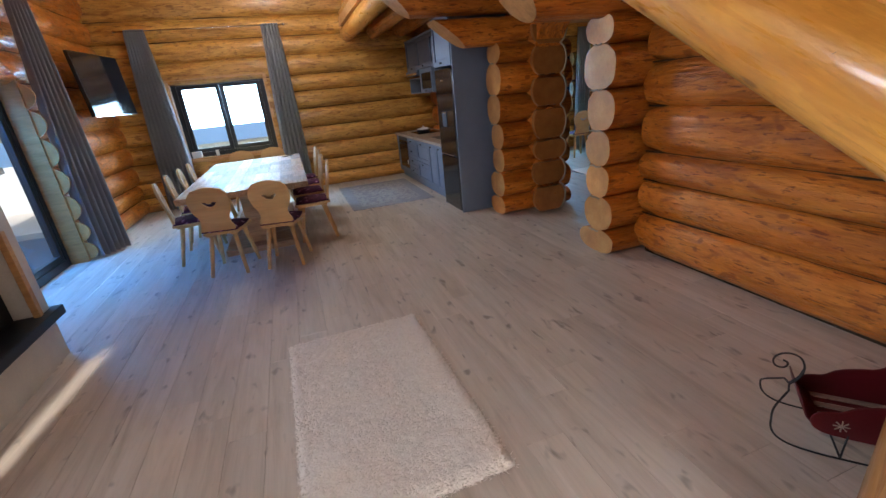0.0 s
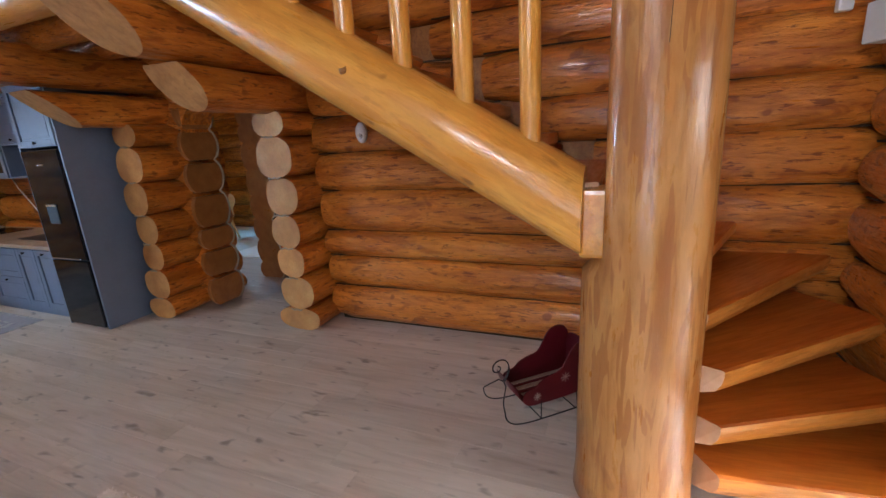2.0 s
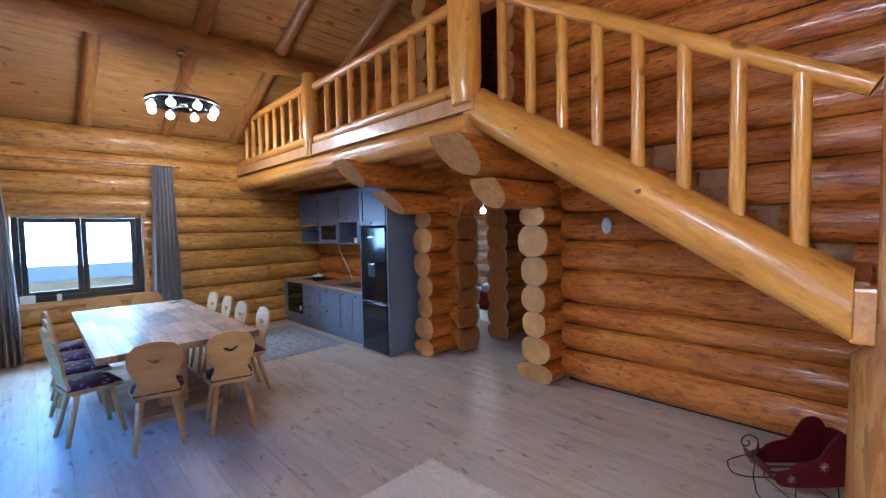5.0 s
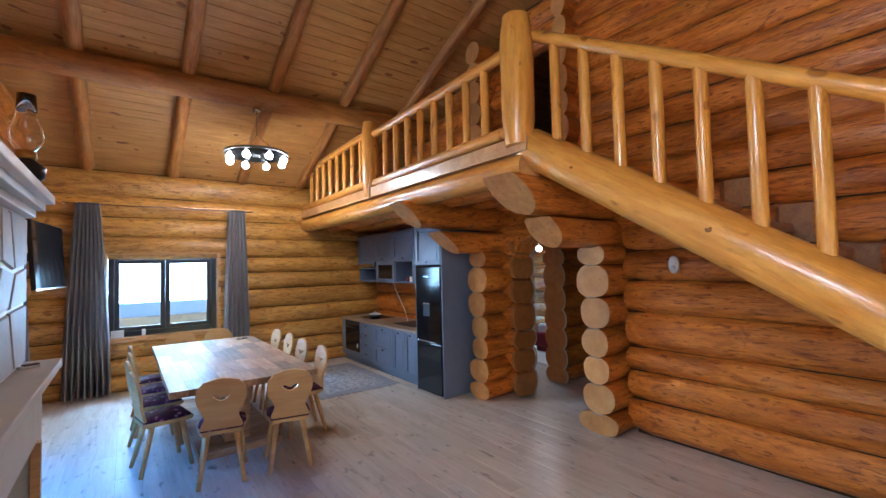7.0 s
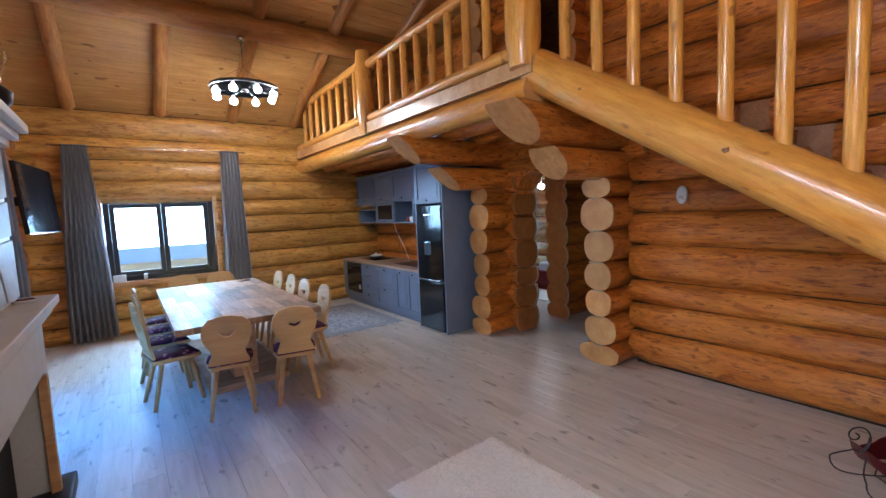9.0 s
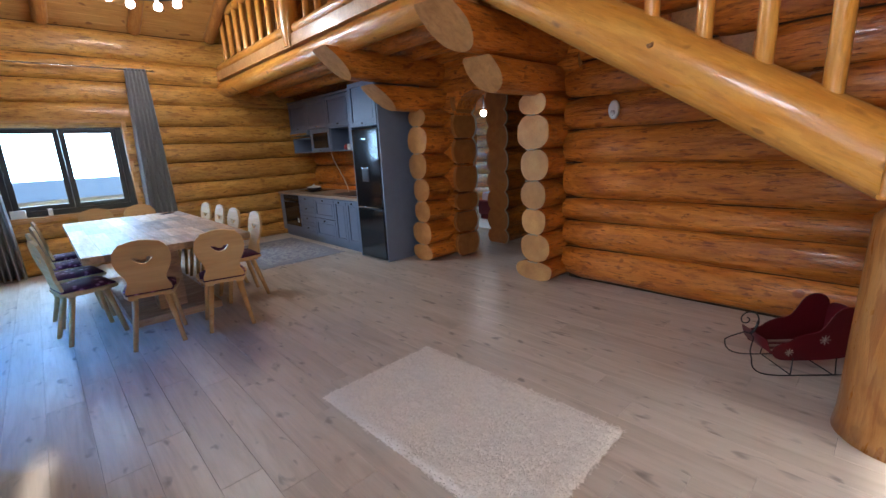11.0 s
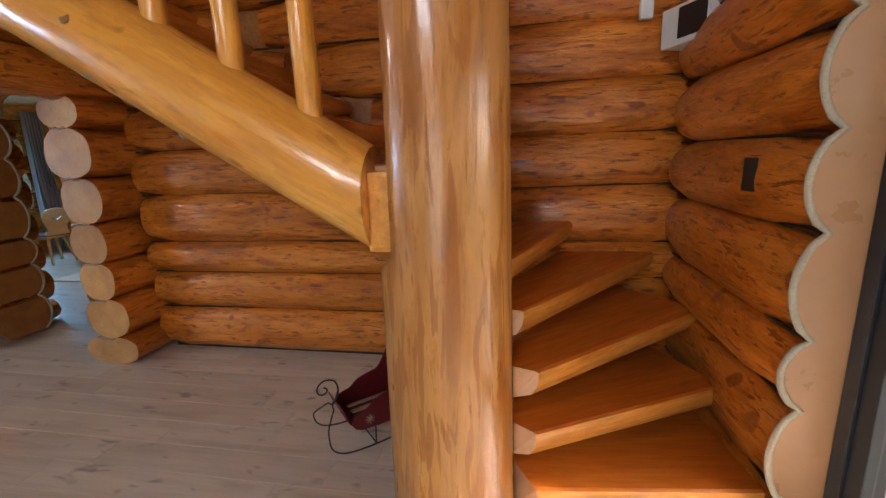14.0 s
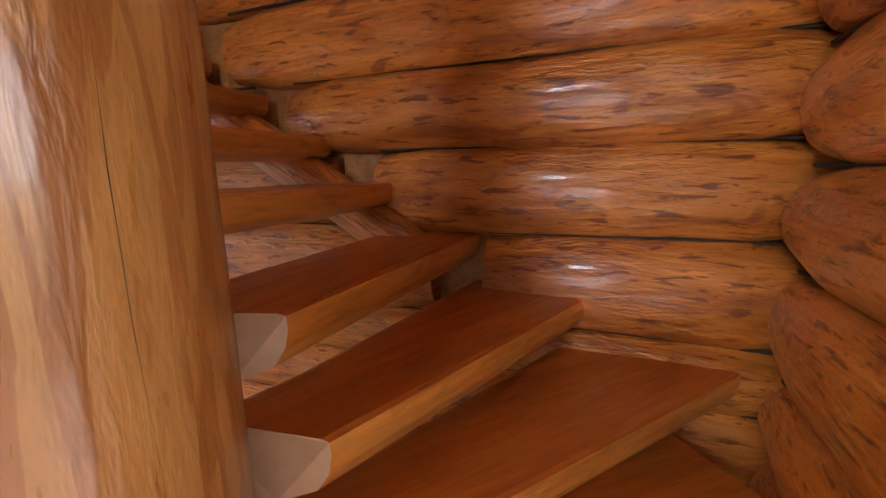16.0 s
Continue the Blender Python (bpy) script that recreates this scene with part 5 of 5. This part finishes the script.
for sy in (-1, 1):
    side = smooth_loop([(-0.34, 0.115), (0.10, 0.105), (0.17, 0.13), (0.185, 0.185), (0.15, 0.22), (0.09, 0.225), (0.055, 0.265), (-0.02, 0.29), (-0.10, 0.30), (-0.145, 0.38), (-0.19, 0.455), (-0.27, 0.475), (-0.35, 0.43), (-0.36, 0.25)])
    _s = part("side_panel", outline(side, 0.007), M_RED, _sl, m=Matrix.Translation((0, sy * 0.135, 0)))
    part("edge", tube([(x, sy * 0.135, z) for x, z in side[::2]], 0.0042, 6, True), M_RED, _sl, "rolled red edge", True)
    for px, pz, pr in ((-0.13, 0.25, 0.034), (0.08, 0.165, 0.028)):
        for k in range(4):
            q = k * math.pi / 4
            part("snowflake_arm", tube([(px - pr * math.cos(q), sy * 0.0042, pz - pr * math.sin(q)), (px + pr * math.cos(q), sy * 0.0042, pz + pr * math.sin(q))], 0.0028, 6), M_FADED, _s, "", True)
    run = [(-0.36, 0.006), (-0.05, 0.006), (0.20, 0.006), (0.305, 0.05), (0.325, 0.15), (0.27, 0.215), (0.215, 0.27), (0.20, 0.335)]
    if sy > 0:
        run += [(0.225, 0.395), (0.285, 0.405), (0.325, 0.37), (0.315, 0.325), (0.275, 0.32), (0.262, 0.35), (0.285, 0.362)]
    run = smooth_line(run)
    _top = next(k for k, q in enumerate(run) if q[1] > 0.13)
    part("runner", tube([(x, sy * 0.15 * (1 if k < _top else max(0.03, 1 - (z - 0.13) / 0.15)), z) if k < _top + 12 else (x, sy * 0.006, z) for k, (x, z) in enumerate(run)], 0.0045, 8), M_BLACK, _sl, "black iron runner with a scrolled front", True)
    for x0, x1 in ((-0.22, -0.25), (0.06, 0.02)):
        part("strut", tube([(x0, sy * 0.15, 0.006), (x1 + 0.03, sy * 0.137, 0.125)], 0.004, 6), M_BLACK, _sl, "", True)
for _i in range(7):
    part("seat_slat", box(-0.33, 0.13, -0.125 + _i * 0.036, -0.125 + _i * 0.036 + 0.024, 0.125, 0.132, 0.002), M_RED if _i % 2 else M_FADED, _sl, "narrow painted seat slat")
_dash = [(0.125, 0.125), (0.165, 0.135), (0.20, 0.17), (0.215, 0.215), (0.225, 0.25)]
_dash = smooth_line(_dash, 2)
part("dash", outline(_dash + [(x - 0.006, z + 0.002) for x, z in _dash[::-1]], 0.262), M_RED, _sl, "curved red front board", True)
_back = smooth_loop([(-0.13, 0.12), (0.13, 0.12), (0.13, 0.38), (0.08, 0.43), (-0.08, 0.43), (-0.13, 0.38)], 2)
part("back_panel", outline(_back, 0.008), M_RED, _sl, m=Matrix.Translation((-0.335, 0, 0)) @ Matrix.Rotation(radians(90), 4, "Z"))
for _x in (-0.2, 0.06):
    part("cross_bar", tube([(_x, -0.15, 0.0105), (_x, 0.15, 0.0105)], 0.0042, 6), M_BLACK, _sl, "", True)

# ---------------- small wall fittings ----------------
_se = thing("wall_sensor", "small oval white sensor on the log wall", "sensor")
part("case", revolve([(0.050, 0), (0.051, 0.022), (0.046, 0.034), (0.034, 0.042), (0.0, 0.045)], 28), M_PLASTIC, _se, "", True, Matrix.Translation((2.998, 3.505, 1.775)) @ Matrix.Scale(1.7, 4, (0, 0, 1)) @ Matrix.Rotation(radians(-90), 4, "Y"))
part("lens", revolve([(0.024, 0), (0.022, 0.006), (0.0, 0.009)], 20), mat("sensor_lens", (0.66, 0.66, 0.66), 0.4), _se, "grey domed lens", True, Matrix.Translation((2.955, 3.505, 1.745)) @ Matrix.Rotation(radians(-90), 4, "Y"))
_se = thing("wall_sensor", "small white detector box on the log wall", "sensor")
part("case", box(2.965, 3.02, 0.37, 0.44, 2.22, 2.33, 0.012), M_PLASTIC, _se)
# air-conditioner box in the stair corner, gives no light
_ac = thing("wall_lamp_box", "white box fitting with a black front in the corner", "wall fitting", pose(2.79, 0.19, 2.03, 0, 0, 24))
part("case", box(-0.16, 0.16, -0.10, 0.10, 0.0, 0.20, 0.012), M_PLASTIC, _ac)
part("black_front", box(-0.15, 0.03, 0.1005, 0.108, 0.03, 0.18, 0.003), M_BLACK, _ac)
_pl = thing("wall_plate", "small dark metal plate on a log", "plate")
part("plate", box(1.95, 2.04, 0.243, 0.251, 1.33, 1.455, 0.002), M_BLACK, _pl)
for _x, _w2, _h2, _c in ((-1.38, 0.16, 0.11, M_PLASTIC), (-1.05, 0.05, 0.10, M_PLASTIC)):
    tagged(part("sill_card", box(_x - _w2 / 2, _x + _w2 / 2, 9.79, 9.82, 0.827, 0.827 + _h2, 0.004), _c), "small white box standing on the window sill", "box", "things on the sill")

# ---------------- hall and bedroom beyond the passage ----------------
log_wall("wall_bedroom_east", "y", 7.1, 0.0, 9.9, N_J, 5.9, M_LOG, "varnished log wall that closes the bedroom", ztop=roof_z)
glazed("window_3", "bedroom window in a dark anthracite frame", "window", "x", 9.90, 5.35, 6.40, 0.83, 2.10, 2)
curtain(pose(6.58, 9.62, 0.03), 0.30, 0.36, 2.5, "dark grey curtain hanging beside the bedroom window", 6)
_w = tagged(new("wall_partition"), "short log partition with a scalloped end board", "log wall", kind="structure")
for z0, z1 in zip(C_J + [2.3], C_J[1:] + [2.3, 2.6]):
    log_along("log", (4.03, 5.77, (z0 + z1) / 2), (7.0, 5.77, (z0 + z1) / 2), 0.15, [M_LOG, M_END], _w, rz=(z1 - z0) * 0.54)
_lobe = scallop(C_J + [2.3, 2.6], 0.14, 0.065, 2.55)
_bm = outline([(-0.10, 0.005)] + [(-w, z) for w, z in _lobe] + [(-0.10, 2.57), (0.10, 2.57)] + [(w, z) for w, z in _lobe[::-1]] + [(0.10, 0.005)], 0.03)
# darker brown also carries the unlit look of the partition's end
part("scalloped_board", _bm, M_JAMBD, _w, "end board in shaded brown cut to the logs' profile", m=Matrix.Translation((4.01, 5.77, 0)) @ Matrix.Rotation(radians(90), 4, "Z"))
part("rope", tube([(3.99, 5.77 - w - 0.006, z) for w, z in _lobe], 0.012, 8), M_ROPE, _w, "pale jute rope", True)
slab("ceiling_hall", box(3.3, 7.1, 0.1, 9.75, 2.62, 2.72), M_CEIL, "boarded ceiling of the hall and bedroom", "ceiling")
_bd = thing("bed", "bed with white linen and a burgundy blanket", "bed")
part("bed_frame", box(5.6, 6.94, 6.0, 7.56, 0.0, 0.28, 0.02), M_BURG, _bd)
part("mattress", box(5.62, 6.92, 6.02, 7.54, 0.281, 0.56, 0.06, seg=4), M_BED, _bd)
part("blanket", box(5.56, 6.2, 5.98, 7.59, 0.10, 0.40, 0.04, seg=4), M_BURG, _bd)
part("pillow", box(6.4, 6.86, 6.4, 7.1, 0.565, 0.68, 0.055, seg=4), M_BED, _bd)
tagged(part("bedroom_rug", box(4.75, 5.45, 6.3, 7.5, 0.001, 0.02, 0.006), M_RUG), "pale rug beside the bed", "rug")
_hl = thing("hall_lamp", "lit white globe lamp under the hall ceiling", "lamp")
part("globe", revolve([(0.0, -0.09), (0.05, -0.078), (0.082, -0.04), (0.09, 0.0), (0.08, 0.04), (0.05, 0.07)], 20), M_BULB, _hl, "lit white globe", True, Matrix.Translation((5.3, 7.15, 2.11)) @ Matrix.Scale(0.6, 4))
part("rod", tube([(5.3, 7.15, 2.145), (5.3, 7.15, 2.62)], 0.01, 8), M_BLACK, _hl, "", True)

# ---------------- floor planks ----------------
random.seed(11)
PW, PL = 0.193, 1.29
_floor = bpy.data.objects["floor"]


def plank_mesh(length):
    bm = box(-PW / 2 + 0.0006, PW / 2 - 0.0006, -length / 2 + 0.0006, length / 2 - 0.0006, -0.010, 0.0, 0.0012, seg=1)
    return finish("plank", bm, M_FLOOR, False)


_full = plank_mesh(PL)
_x = -2.70 + PW / 2
_row = 0
_far = bmesh.new()
while _x < 7.0:
    _y = -0.12
    first = (0.43, 0.86, 1.29)[(_row * 2) % 3] if _row % 2 else (0.65, 1.08, 0.25)[_row % 3]
    while _y < 10.0:
        ln = first if _y < -0.1 else PL
        ln = min(ln, 10.02 - _y)
        if ln > 0.03:
            if _x < 3.3:
                ob = new("plank", _full if abs(ln - PL) < 1e-4 else plank_mesh(ln))
                ob.parent = _floor
                ob.matrix_basis = Matrix.Translation((_x, _y + ln / 2, 0))
            else:
                box(_x - PW / 2 + 0.0006, _x + PW / 2 - 0.0006, _y + 0.0006, _y + ln - 0.0006, -0.010, 0.0, 0.0, _far)
        _y += ln
    _x += PW
    _row += 1
tagged(part("far_planks", _far, M_FLOOR, _floor), kind="stuff")
